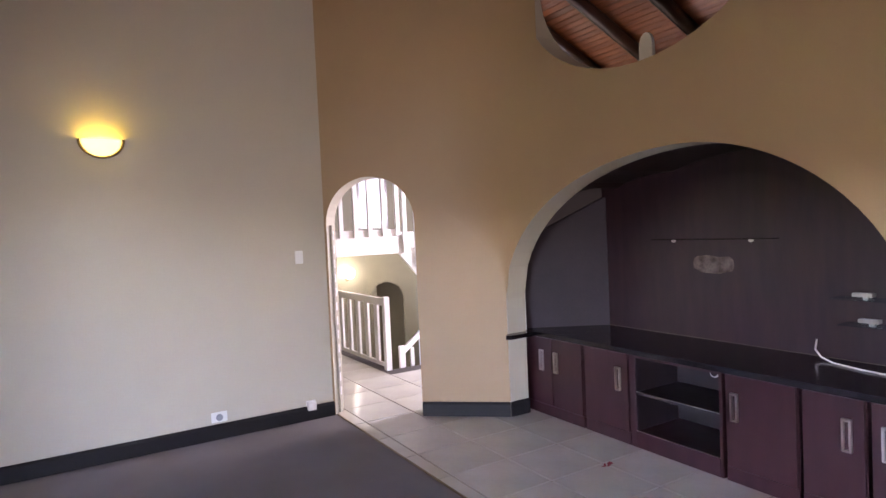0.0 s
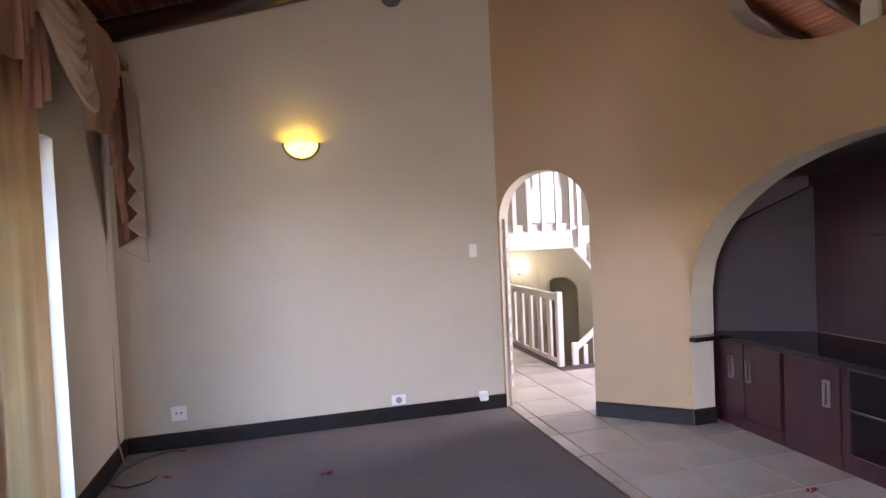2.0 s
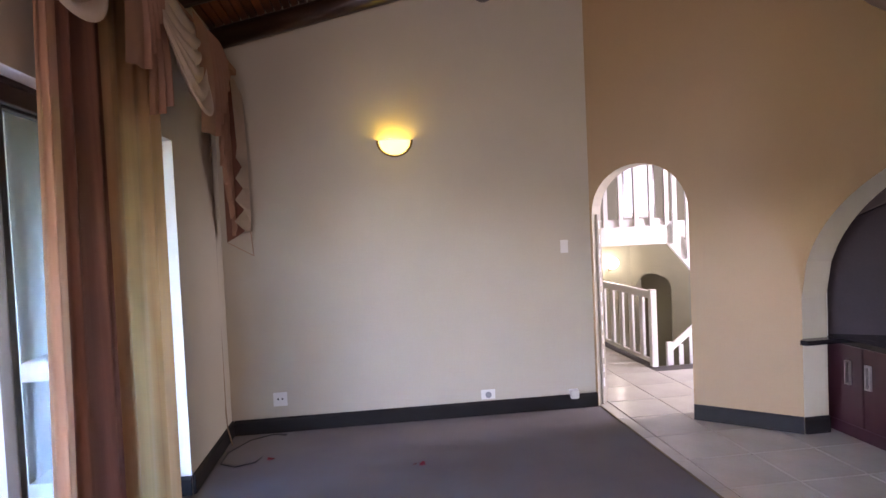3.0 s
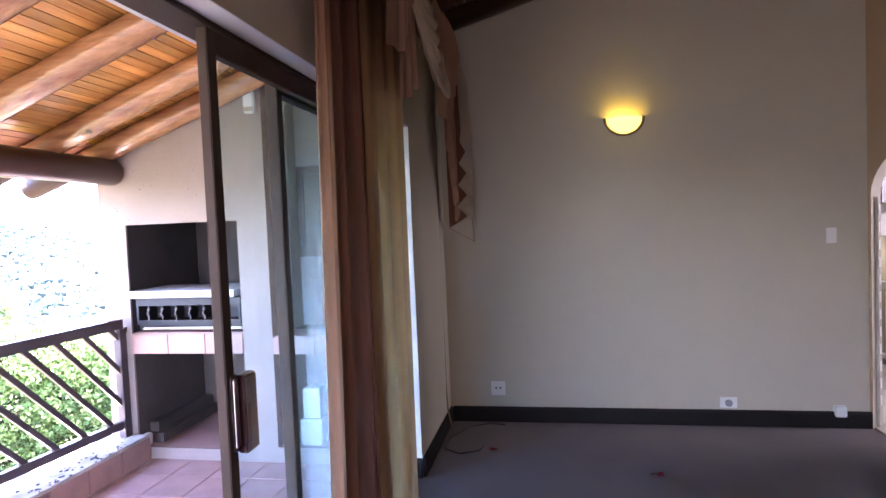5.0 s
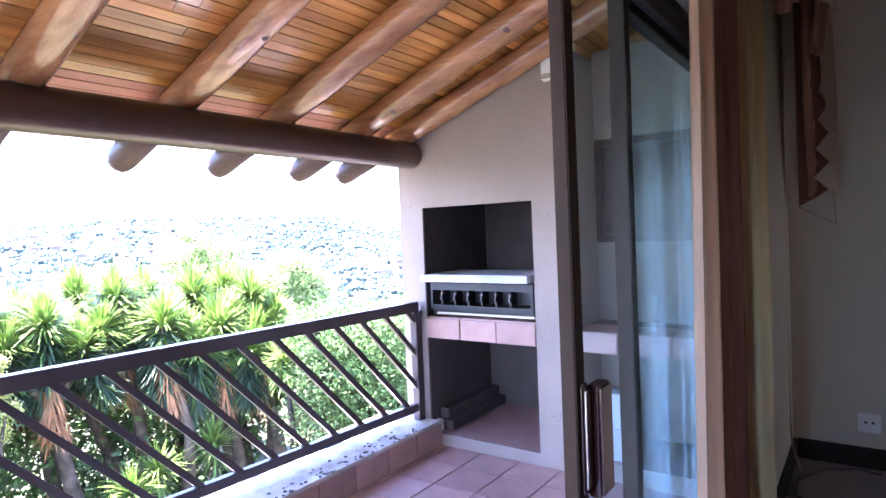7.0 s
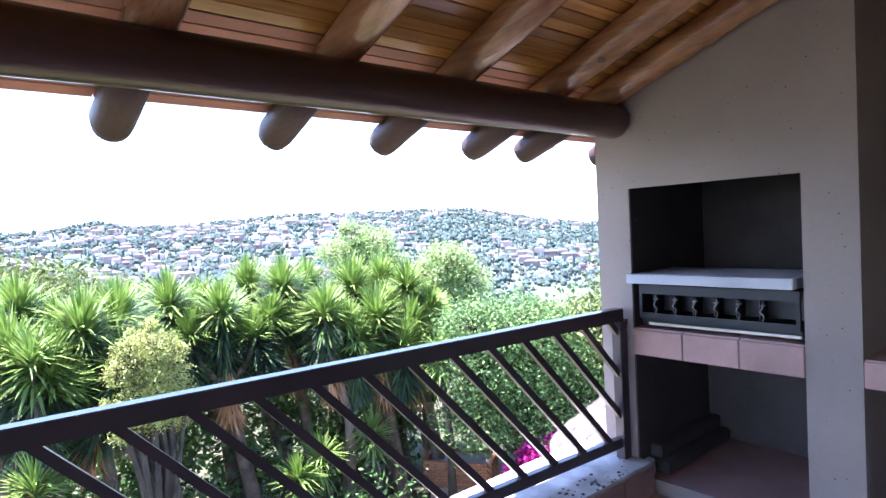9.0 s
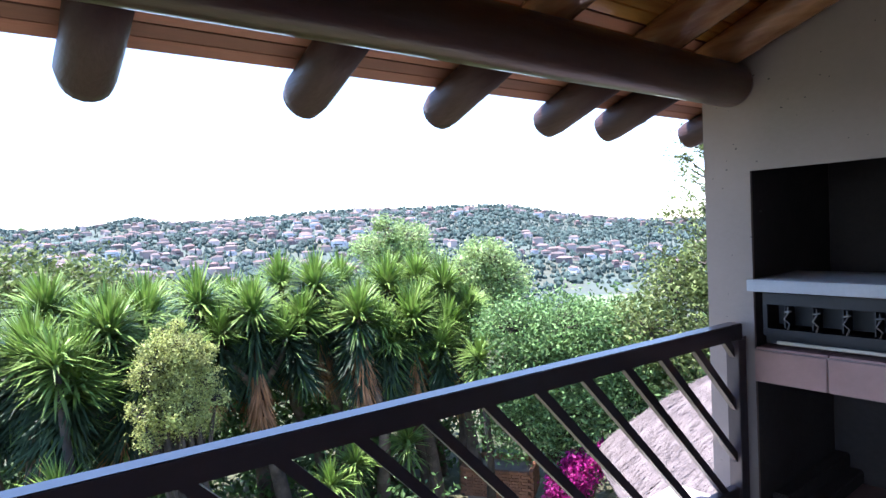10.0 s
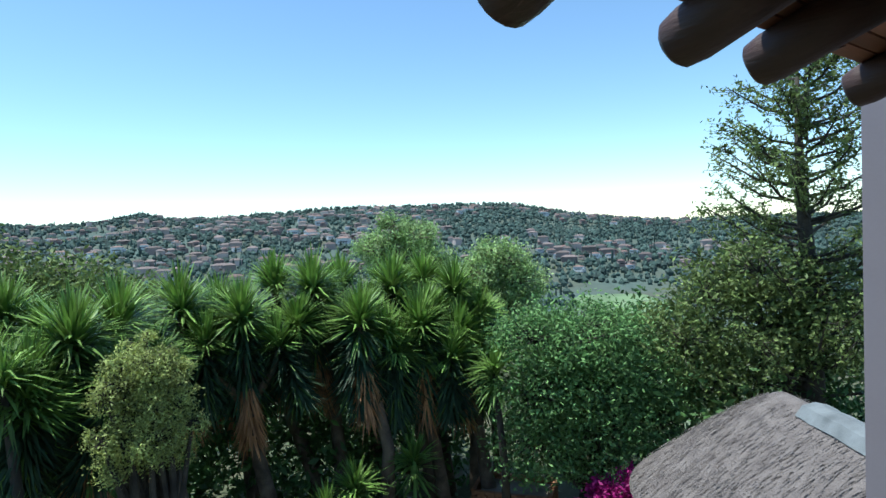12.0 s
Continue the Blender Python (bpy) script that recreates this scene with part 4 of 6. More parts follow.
# ---- hall seen through the doorway and the oval ----
def build_hall():
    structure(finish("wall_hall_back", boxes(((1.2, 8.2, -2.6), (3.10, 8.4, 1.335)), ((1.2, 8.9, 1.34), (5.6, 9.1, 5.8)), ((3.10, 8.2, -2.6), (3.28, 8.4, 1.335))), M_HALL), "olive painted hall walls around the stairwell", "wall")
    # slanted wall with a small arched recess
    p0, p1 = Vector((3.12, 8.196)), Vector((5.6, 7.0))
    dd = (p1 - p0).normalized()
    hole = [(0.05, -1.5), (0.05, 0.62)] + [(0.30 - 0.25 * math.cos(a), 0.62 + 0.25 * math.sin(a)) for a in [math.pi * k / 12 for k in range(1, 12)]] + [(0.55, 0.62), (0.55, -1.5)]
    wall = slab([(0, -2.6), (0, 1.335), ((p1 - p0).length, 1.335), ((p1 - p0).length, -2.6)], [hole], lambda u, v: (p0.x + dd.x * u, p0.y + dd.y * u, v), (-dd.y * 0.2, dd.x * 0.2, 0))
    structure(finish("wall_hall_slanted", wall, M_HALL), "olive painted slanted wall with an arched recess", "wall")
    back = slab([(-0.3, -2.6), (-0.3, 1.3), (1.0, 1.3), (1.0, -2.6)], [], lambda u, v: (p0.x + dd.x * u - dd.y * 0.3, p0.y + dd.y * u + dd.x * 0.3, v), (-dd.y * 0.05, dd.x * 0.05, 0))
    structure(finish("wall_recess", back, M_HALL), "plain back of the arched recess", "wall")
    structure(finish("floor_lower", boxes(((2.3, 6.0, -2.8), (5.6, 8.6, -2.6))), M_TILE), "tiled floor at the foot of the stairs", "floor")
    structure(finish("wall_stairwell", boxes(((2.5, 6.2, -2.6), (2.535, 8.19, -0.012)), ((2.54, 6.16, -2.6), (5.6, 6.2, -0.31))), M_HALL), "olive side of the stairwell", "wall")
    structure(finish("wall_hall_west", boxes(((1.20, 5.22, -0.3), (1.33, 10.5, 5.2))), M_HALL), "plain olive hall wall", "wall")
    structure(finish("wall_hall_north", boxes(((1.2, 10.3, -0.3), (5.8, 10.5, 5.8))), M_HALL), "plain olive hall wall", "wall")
    r = thing("stair_railing", "white painted timber railing around the stairwell", "railing")
    part("newel_post", boxes(((2.43, 6.165, 0.001), (2.50, 6.235, 0.87)), bevel=0.004), M_WHITE, r)
    part("handrail", boxes(((2.44, 6.236, 0.765), (2.49, 8.19, 0.85)), bevel=0.006), M_WHITE, r)
    part("bottom_rail", boxes(((2.45, 6.236, 0.03), (2.48, 8.19, 0.075)), bevel=0.003), M_WHITE, r)
    for k in range(6):
        y = 6.42 + 0.285 * k
        part("baluster", boxes(((2.45, y, 0.0755), (2.48, y + 0.095, 0.7645)), bevel=0.003), M_WHITE, r)
    # upper landing
    structure(finish("landing", boxes(((1.34, 7.22, 1.36), (3.20, 8.88, 1.62)), ((3.21, 8.3, 1.36), (5.6, 8.88, 1.62))), M_WHITE), "white underside of the upper landing", "floor")
    r = thing("landing_railing", "white painted timber balustrade of the upper landing", "railing")
    part("fascia", boxes(((1.34, 7.17, 1.335), (3.17, 7.215, 1.67)), bevel=0.004), M_WHITE, r)
    part("handrail", boxes(((1.34, 7.16, 2.53), (3.23, 7.22, 2.60)), bevel=0.006), M_WHITE, r)
    for k in range(9):
        x = 3.12 - 0.205 * k
        part("baluster", boxes(((x, 7.125, 1.58), (x + 0.06, 7.165, 2.56)), bevel=0.004), M_WHITE, r)
    r = thing("upper_stair_railing", "white painted sloping stair balustrade", "railing")
    a, b = Vector((3.17, 7.17, 1.50)), Vector((4.5, 6.95, -0.18))
    bm = bmesh.new()
    for u0, u1 in ((a, b),):
        vs = []
        for p in (u0, u1):
            for dy, dz in ((0, -0.16), (0.045, -0.16), (0.045, 0.16), (0, 0.16)):
                vs.append(bm.verts.new((p.x, p.y + dy, p.z + dz)))
        for f in ((0, 1, 2, 3), (4, 5, 6, 7), (0, 1, 5, 4), (1, 2, 6, 5), (2, 3, 7, 6), (3, 0, 4, 7)):
            bm.faces.new([vs[i] for i in f])
    part("string_board", bm, M_WHITE, r)
    for k in range(8):
        p = a + (b - a) * ((k + 0.5) / 8)
        part("baluster", boxes(((p.x - 0.03, p.y - 0.045, p.z - 0.05), (p.x + 0.03, p.y - 0.005, p.z + 0.95)), bevel=0.004), M_WHITE, r)
    r = thing("lower_stair_railing", "white painted low stair railing leading down", "railing")
    part("newel_post", boxes(((2.65, 6.24, -0.3), (2.72, 6.29, 0.25)), bevel=0.004), M_WHITE, r)
    bm = bmesh.new()
    vs = []
    for p in (Vector((2.715, 6.25, 0.19)), Vector((3.55, 6.25, 0.83))):
        for dy, dz in ((0, -0.04), (0.035, -0.04), (0.035, 0.04), (0, 0.04)):
            vs.append(bm.verts.new((p.x, p.y + dy, p.z + dz)))
    for f in ((0, 1, 2, 3), (4, 5, 6, 7), (0, 1, 5, 4), (1, 2, 6, 5), (2, 3, 7, 6), (3, 0, 4, 7)):
        bm.faces.new([vs[i] for i in f])
    part("handrail", bm, M_WHITE, r)
    for k in range(4):
        x = 2.80 + 0.13 * k
        part("baluster", boxes(((x, 6.255, -0.3), (x + 0.05, 6.28, 0.215 + 0.1 * k)), bevel=0.003), M_WHITE, r)
    # window and lamp of the hall
    w = structure(finish("window_1", boxes(((3.30, 8.87, 1.70), (3.36, 8.898, 3.2)), ((3.80, 8.87, 1.70), (3.86, 8.898, 3.2)), ((3.36, 8.87, 1.70), (3.8, 8.898, 1.76)), ((3.36, 8.87, 3.14), (3.8, 8.898, 3.2))), M_CAB), "dark framed hall window with a bright pale sky", "window")
    part("pane", boxes(((3.37, 8.885, 1.765), (3.79, 8.892, 3.135))), glowing("pale_sky_backdrop", (0.72, 0.8, 1.0), 0.011), w, "bright pale blue daylight")
    lamp = thing("hall_lamp", "lit white globe wall lamp in the hall", "lamp")
    bm = bmesh.new()
    bmesh.ops.create_uvsphere(bm, u_segments=16, v_segments=10, radius=0.085)
    bmesh.ops.translate(bm, verts=bm.verts, vec=(2.80, 8.09, 1.05))
    part("globe", bm, glowing("lit_white_globe", (0.95, 1.0, 0.85), 0.6), lamp, "glowing white glass", smooth=True)
    part("bracket", boxes(((2.78, 8.17, 0.93), (2.82, 8.198, 1.0)), bevel=0.004), M_BRASS, lamp)
    bulb("hall_lamp_bulb", (2.80, 7.95, 1.05), 0.16, (0.95, 1.0, 0.8), 0.08)


# ---- balcony ----
def build_braai():
    # inner faces of the hearth
    x0, x1, y0, y1 = HEARTH_L, HEARTH_R, BRAAI_Y + 0.021, 5.38
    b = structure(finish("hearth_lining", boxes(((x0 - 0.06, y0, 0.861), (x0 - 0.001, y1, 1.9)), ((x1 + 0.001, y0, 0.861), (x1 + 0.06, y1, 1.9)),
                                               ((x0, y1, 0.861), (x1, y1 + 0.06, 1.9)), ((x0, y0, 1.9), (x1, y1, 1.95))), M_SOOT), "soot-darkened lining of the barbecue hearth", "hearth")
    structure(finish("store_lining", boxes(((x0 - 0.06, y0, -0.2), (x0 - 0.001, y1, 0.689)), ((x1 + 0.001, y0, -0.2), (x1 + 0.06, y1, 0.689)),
                                           ((x0, y1, -0.2), (x1, y1 + 0.06, 0.689))), M_STORE), "plastered wood store under the hearth, its shade put into the colour", "hearth")
    f = structure(finish("store_floor", boxes(((x0, BRAAI_Y + 0.001, -0.2), (x1, y1, -0.081))), M_TERRA), "terracotta floor of the wood store", "floor")
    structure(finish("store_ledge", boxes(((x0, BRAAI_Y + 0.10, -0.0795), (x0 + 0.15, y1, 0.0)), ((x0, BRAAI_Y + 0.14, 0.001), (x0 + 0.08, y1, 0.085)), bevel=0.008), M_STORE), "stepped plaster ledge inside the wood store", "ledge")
    structure(finish("hearth_slab", boxes(((x0, BRAAI_Y + 0.004, 0.701), (x1, y1, 0.859))), M_TERRAG), "terracotta faced hearth slab", "slab")
    w = (x1 - x0) / 3
    for k in range(3):
        for z0, z1, ya, yb in ((0.70, 0.857, BRAAI_Y - 0.012, BRAAI_Y + 0.003),):
            part("tile", boxes(((x0 + k * w + 0.003, ya, z0), (x0 + (k + 1) * w - 0.003, yb, z1)), bevel=0.003), M_TERRA, scene.objects["hearth_slab"])
        part("tile", boxes(((x0 + k * w + 0.003, BRAAI_Y + 0.004, 0.8595), (x0 + (k + 1) * w - 0.003, BRAAI_Y + 0.33, 0.87)), bevel=0.002), M_TERRA, scene.objects["hearth_slab"])
    s = thing("mantel_shelf", "pale grey concrete shelf across the barbecue hearth", "shelf")
    part("board", boxes(((x0 - 0.012, BRAAI_Y - 0.045, 1.155), (x1 - 0.035, BRAAI_Y - 0.001, 1.212)), ((x0 + 0.001, BRAAI_Y - 0.0005, 1.155), (x1 - 0.036, 4.92, 1.212)), bevel=0.003), M_SHELF, s)
    g = thing("barbecue_grill", "black iron barbecue grill with six adjusting hooks", "grill")
    yg = BRAAI_Y + 0.03
    part("frame", boxes(((x0 + 0.03, yg, 1.085), (x1 - 0.03, yg + 0.02, 1.14)), ((x0 + 0.03, yg, 0.93), (x1 - 0.03, yg + 0.02, 0.965)),
                        ((x0 + 0.03, yg, 0.966), (x0 + 0.05, yg + 0.02, 1.084)), ((x1 - 0.05, yg, 0.966), (x1 - 0.03, yg + 0.02, 1.084))), M_IRON, g)
    part("tray", boxes(((x0 + 0.03, yg + 0.05, 0.885), (x1 - 0.03, 4.90, 0.905)), ((x0 + 0.03, yg + 0.03, 0.885), (x1 - 0.03, yg + 0.049, 0.925))), M_IRON, g)
    part("back_plate", boxes(((x0 + 0.05, yg + 0.13, 0.97), (x1 - 0.05, yg + 0.14, 1.12))), M_IRON, g)
    part("front_bar", boxes(((x0 + 0.10, yg - 0.02, 0.895), (x1 - 0.02, yg - 0.005, 0.91)), bevel=0.002), M_STEEL, g, "worn steel front bar")
    for k in range(6):
        x = x0 + 0.15 + 0.125 * k
        part("divider", boxes(((x - 0.03, yg + 0.021, 0.97), (x - 0.024, yg + 0.129, 1.084))), M_IRON, g)
        bm = bmesh.new()
        tube(bm, [(x, yg - 0.004, 1.08), (x + 0.004, yg - 0.014, 1.05), (x - 0.012, yg - 0.018, 1.02), (x + 0.012, yg - 0.018, 1.0), (x, yg - 0.012, 0.97)], 0.0045, 6)
        tube(bm, [(x - 0.012, yg - 0.014, 1.055), (x + 0.02, yg - 0.014, 1.06)], 0.005, 6)
        part("hook", bm, M_HOOK, g, "dull iron hook", smooth=True)
    s = thing("whitewashed_block", "small white block at the wood store's corner", "block")
    part("body", boxes(((x0 + 0.02, BRAAI_Y + 0.02, -0.08), (x0 + 0.075, BRAAI_Y + 0.08, 0.02)), bevel=0.008), M_WHITE, s)
    # side recess
    structure(finish("wall_recess_side", boxes(((-3.15 - 0.05, BRAAI_Y + 0.0215, -0.5), (-3.151, 5.56, rafter_z(-3.2) + 0.1)), ((-3.15, 5.0, -0.5), (WIN_OUT, 5.2, rafter_z(-3.15) + 0.15)),
                                               ((-4.62, 5.45, -0.6), (-3.21, 5.57, rafter_z(-4.6) + 0.12)), ((-4.62, BRAAI_Y + 0.021, -0.6), (-4.45, 5.449, rafter_z(-4.6) + 0.15))), M_PLASTER), "plastered walls of the recess beside the barbecue", "wall")
    structure(finish("wall_wing", boxes(((-5.45, 6.12, -6.0), (-4.2, 6.34, 3.3)), bevel=0.01), M_WING), "smooth pale lilac-grey painted wall of the house wing beyond the balcony", "wall")
    structure(finish("recess_shelf", boxes(((-3.148, BRAAI_Y + 0.006, 0.69), (WIN_OUT - 0.002, 4.998, 0.82))), M_TERRAG), "tiled shelf in the recess", "slab")
    for k in range(3):
        xa = -3.148 + 0.345 * k
        part("tile", boxes(((xa + 0.003, BRAAI_Y - 0.01, 0.692), (xa + 0.34, BRAAI_Y + 0.005, 0.82)), bevel=0.003), M_TERRA, scene.objects["recess_shelf"])
        part("tile", boxes(((xa + 0.003, BRAAI_Y + 0.006, 0.8205), (xa + 0.34, BRAAI_Y + 0.34, 0.83)), bevel=0.002), M_TERRA, scene.objects["recess_shelf"])
    structure(finish("recess_base", boxes(((-3.149, BRAAI_Y + 0.0, -0.5), (WIN_OUT - 0.002, 4.998, -0.05))), M_PLASTER), "plastered base of the recess", "wall")
    p = thing("timber_hatch", "closed brown timber hatch in the recess", "hatch")
    part("frame", boxes(((-3.14, 4.965, 1.42), (-3.08, 4.998, 2.2)), ((-2.5, 4.965, 1.42), (-2.44, 4.998, 2.2)), ((-3.079, 4.965, 2.14), (-2.501, 4.998, 2.2)), ((-3.079, 4.965, 1.42), (-2.501, 4.998, 1.48)), bevel=0.003), M_LOGY, p)
    part("panel", boxes(((-3.078, 4.975, 1.482), (-2.502, 4.996, 2.138))), M_LOGY, p)
    b = thing("stacked_blocks", "pale grey blocks stacked in the lower recess", "block")
    part("lower_block", boxes(((-2.98, 4.45, -0.05), (-2.80, 4.65, 0.16)), bevel=0.01), M_SHELF, b)
    part("upper_block", boxes(((-2.96, 4.47, 0.161), (-2.82, 4.63, 0.40)), bevel=0.01), M_SHELF, b)
    s = thing("alarm_sensor", "cream plastic motion sensor high on the plastered wall", "sensor")
    part("body", boxes(((-3.27, BRAAI_Y - 0.05, 2.565), (-3.18, BRAAI_Y - 0.001, 2.74)), bevel=0.01), M_PLASTIC, s)
    part("lens", boxes(((-3.262, BRAAI_Y - 0.056, 2.575), (-3.188, BRAAI_Y - 0.0505, 2.61)), bevel=0.004), material("yellowed_plastic", (0.45, 0.4, 0.3), 0.5), s, "yellowed sensor lens")
    # screw holes and chips in the plaster
    rng = random.Random(21)
    for _ in range(230):
        x, z = rng.uniform(-4.58, -3.18), rng.uniform(0.0, 2.6)
        if z > rafter_z(x) - 0.02 or (-4.3 < x < -3.33 and z < 1.75):
            continue
        r = rng.uniform(0.001, 0.0045)
        bm = bmesh.new()
        vs = [bm.verts.new((x + r * math.cos(a) * rng.uniform(.6, 1.8), BRAAI_Y - 0.0015, z + r * math.sin(a))) for a in (0, 1, 2.1, 3.1, 4.2, 5.2)]
        us = [bm.verts.new(v.co + Vector((0, 0.001, 0))) for v in vs]
        bm.faces.new(vs), bm.faces.new(us)
        chips.append(bm)
    for _ in range(170):
        y, x = 4.3 - 3.2 * rng.random(), -4.29 - 0.16 * rng.random() ** 2
        bm = bmesh.new()
        r = rng.uniform(0.003, 0.009)
        box(bm, (x - r, y - r, 0.0305), (x + r * 0.7, y + r, 0.0305 + r * 0.8))
        chips.append(bm)


chips = []


def build_railing():
    r = thing("balcony_railing", "brown painted steel balcony railing with slanting bars", "railing")
    x, t = -4.45, 0.022
    turn = Matrix.Translation((-4.45, 4.35, 0)) @ Matrix.Rotation(-0.06, 4, "Z") @ Matrix.Translation((4.45, -4.35, 0))
    r.matrix_world = turn
    part("top_rail", boxes(((x - 0.035, -3.0, 0.915), (x + 0.035, 4.345, 0.995)), bevel=0.004), M_RAIL, r)
    part("bottom_rail", boxes(((x - t, -3.0, 0.105), (x + t, 4.30, 0.17)), bevel=0.003), M_RAIL, r)
    for y in (4.305, 0.55, -2.9):
        part("post", boxes(((x - 0.033, y, 0.03), (x + 0.033, y + 0.07, 0.914)), bevel=0.003), M_RAIL, r)
    part("wall_lug", boxes(((x - 0.02, 4.376, 0.88), (x + 0.02, BRAAI_Y - 0.001, 0.92))), M_RAIL, r)
    dy = 0.70                       # a bar runs down towards the wall by this much over its height
    k = 0
    y = 4.19 - dy + 0.25 * 3
    while y > -3.0:
        ya, yb, za, zb = y, y + dy, 0.9145, 0.1705
        if yb > 4.30:
            zb = za - (4.30 - ya) / dy * (za - zb)
            yb = 4.30
        if ya < 4.25:
            bm = bmesh.new()
            w = 0.026
            vs = []
            for yy, zz in ((ya, za), (yb, zb)):
                vs += [bm.verts.new((x + sx * 0.013, yy + sy * w, zz)) for sx, sy in ((-1, -1), (1, -1), (1, 1), (-1, 1))]
            if yb >= 4.30:
                for v in vs[4:]:
                    v.co.y, v.co.z = 4.304, v.co.z + (v.co.y - 4.30) * 1.05
            for f in ((0, 1, 2, 3), (4, 5, 6, 7), (0, 1, 5, 4), (1, 2, 6, 5), (2, 3, 7, 6), (3, 0, 4, 7)):
                bm.faces.new([vs[i] for i in f])
            part("slanting_bar", bm, M_RAIL, r)
        y -= 0.25


build_skirtings()
build_cabinets()
build_wall_fittings()
build_curtains()
build_sliding_door()
build_hall()
build_braai()
build_railing()
bm = bmesh.new()
for c in chips:
    me = bpy.data.meshes.new("chip")
    c.to_mesh(me)
    c.free()
    bm.from_mesh(me)
    bpy.data.meshes.remove(me)
tagged(finish("plaster_chips", bm, M_STORE), "small dark chips and screw holes in the plaster", "chips", kind="stuff")


# ---- garden ----
def leaf_quads(verts, faces, p, size, rng, up=0.0, long=1.8):
    """One kite-shaped leaf at p, added to the lists."""
    d = Vector((rng.gauss(0, 1), rng.gauss(0, 1), rng.gauss(up, 0.8))).normalized()
    s = d.cross(Vector((rng.gauss(0, 1), rng.gauss(0, 1), rng.gauss(0, 1)))).normalized()
    a, w = size * long * 0.5, size * 0.36
    k = len(verts)
    verts += [p - d * a, p + s * w, p + d * a, p - s * w]
    faces.append((k, k + 1, k + 2, k + 3))


def from_lists(name, verts, faces, mat, parent=None, label=""):
    me = bpy.data.meshes.new(name)
    me.from_pydata([tuple(v) for v in verts], [], faces)
    me.materials.append(mat)
    ob = new(name, me)
    if parent:
        ob.parent = parent
    if label:
        ob["label"] = label
    return ob


def lumpy(rng, c, r, flat=0.8):
    """A point near the shell of an uneven ball."""
    d = Vector((rng.gauss(0, 1), rng.gauss(0, 1), rng.gauss(0, 1))).normalized()
    q = Vector(c) + Vector((d.x, d.y, d.z * flat)) * r * (0.55 + 0.5 * rng.random() ** 0.6)
    return q


def yucca_head(name, seed, length, n_up, n_down, stem):
    """The leaf rosette of a yucca: upper leaves stand out, older ones hang."""
    rng = random.Random(seed)
    verts, faces = [], []
    for i in range(n_up + n_down):
        down = i >= n_up
        if down:
            h = -rng.uniform(0.05, stem)
            el = radians(rng.uniform(-25, 22) + 38 * h / stem)
        else:
            h, el = rng.uniform(-0.1, 0.12), radians(90 - 92 * rng.random() ** 0.75)
        az = rng.uniform(0, 2 * math.pi)
        d = Vector((math.cos(az) * math.cos(el), math.sin(az) * math.cos(el), math.sin(el)))
        side = Vector((-math.sin(az), math.cos(az), 0))
        ln = length * rng.uniform(0.75, 1.1) * (0.85 if down else 1)
        w, base = 0.021, Vector((0, 0, h))
        droop = 0.22 * ln * (0.3 + math.cos(el)) * rng.uniform(0.2, 1.0)
        k = len(verts)
        pts = [base + d * 0.05, base + d * ln * 0.55 + Vector((0, 0, -droop * 0.25)), base + d * ln + Vector((0, 0, -droop))]
        fold = d.cross(side) * 0.012
        verts += [pts[0] - side * w * 0.7, pts[0] + side * w * 0.7, pts[1] - side * w + fold, pts[1] + side * w + fold, pts[2]]
        faces += [(k, k + 1, k + 3, k + 2), (k + 2, k + 3, k + 4)]
    me = bpy.data.meshes.new(name)
    me.from_pydata([tuple(v) for v in verts], [], faces)
    me.materials.append(M_YUCCA)
    me.materials.append(M_YSHADE)
    # Hanging leaves get the darker green that paints in the crown's own shade.
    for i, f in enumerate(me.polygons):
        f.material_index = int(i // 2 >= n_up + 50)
    return me


def yucca_skirt(seed):
    rng = random.Random(seed)
    verts, faces = [], []
    for _ in range(220):
        az, h = rng.uniform(0, 2 * math.pi), -rng.uniform(0.3, 1.4)
        base = Vector((0.09 * math.cos(az), 0.09 * math.sin(az), h))
        tip = base + Vector((math.cos(az) * rng.uniform(0.05, 0.26), math.sin(az) * rng.uniform(0.05, 0.26), -rng.uniform(0.35, 0.7)))
        side = Vector((-math.sin(az), math.cos(az), 0)) * 0.02
        k = len(verts)
        verts += [base - side, base + side, tip]
        faces.append((k, k + 1, k + 2))
    me = bpy.data.meshes.new("dead_leaves")
    me.from_pydata([tuple(v) for v in verts], [], faces)
    me.materials.append(M_YDEAD)
    return me


GROUND_Z = -5.6


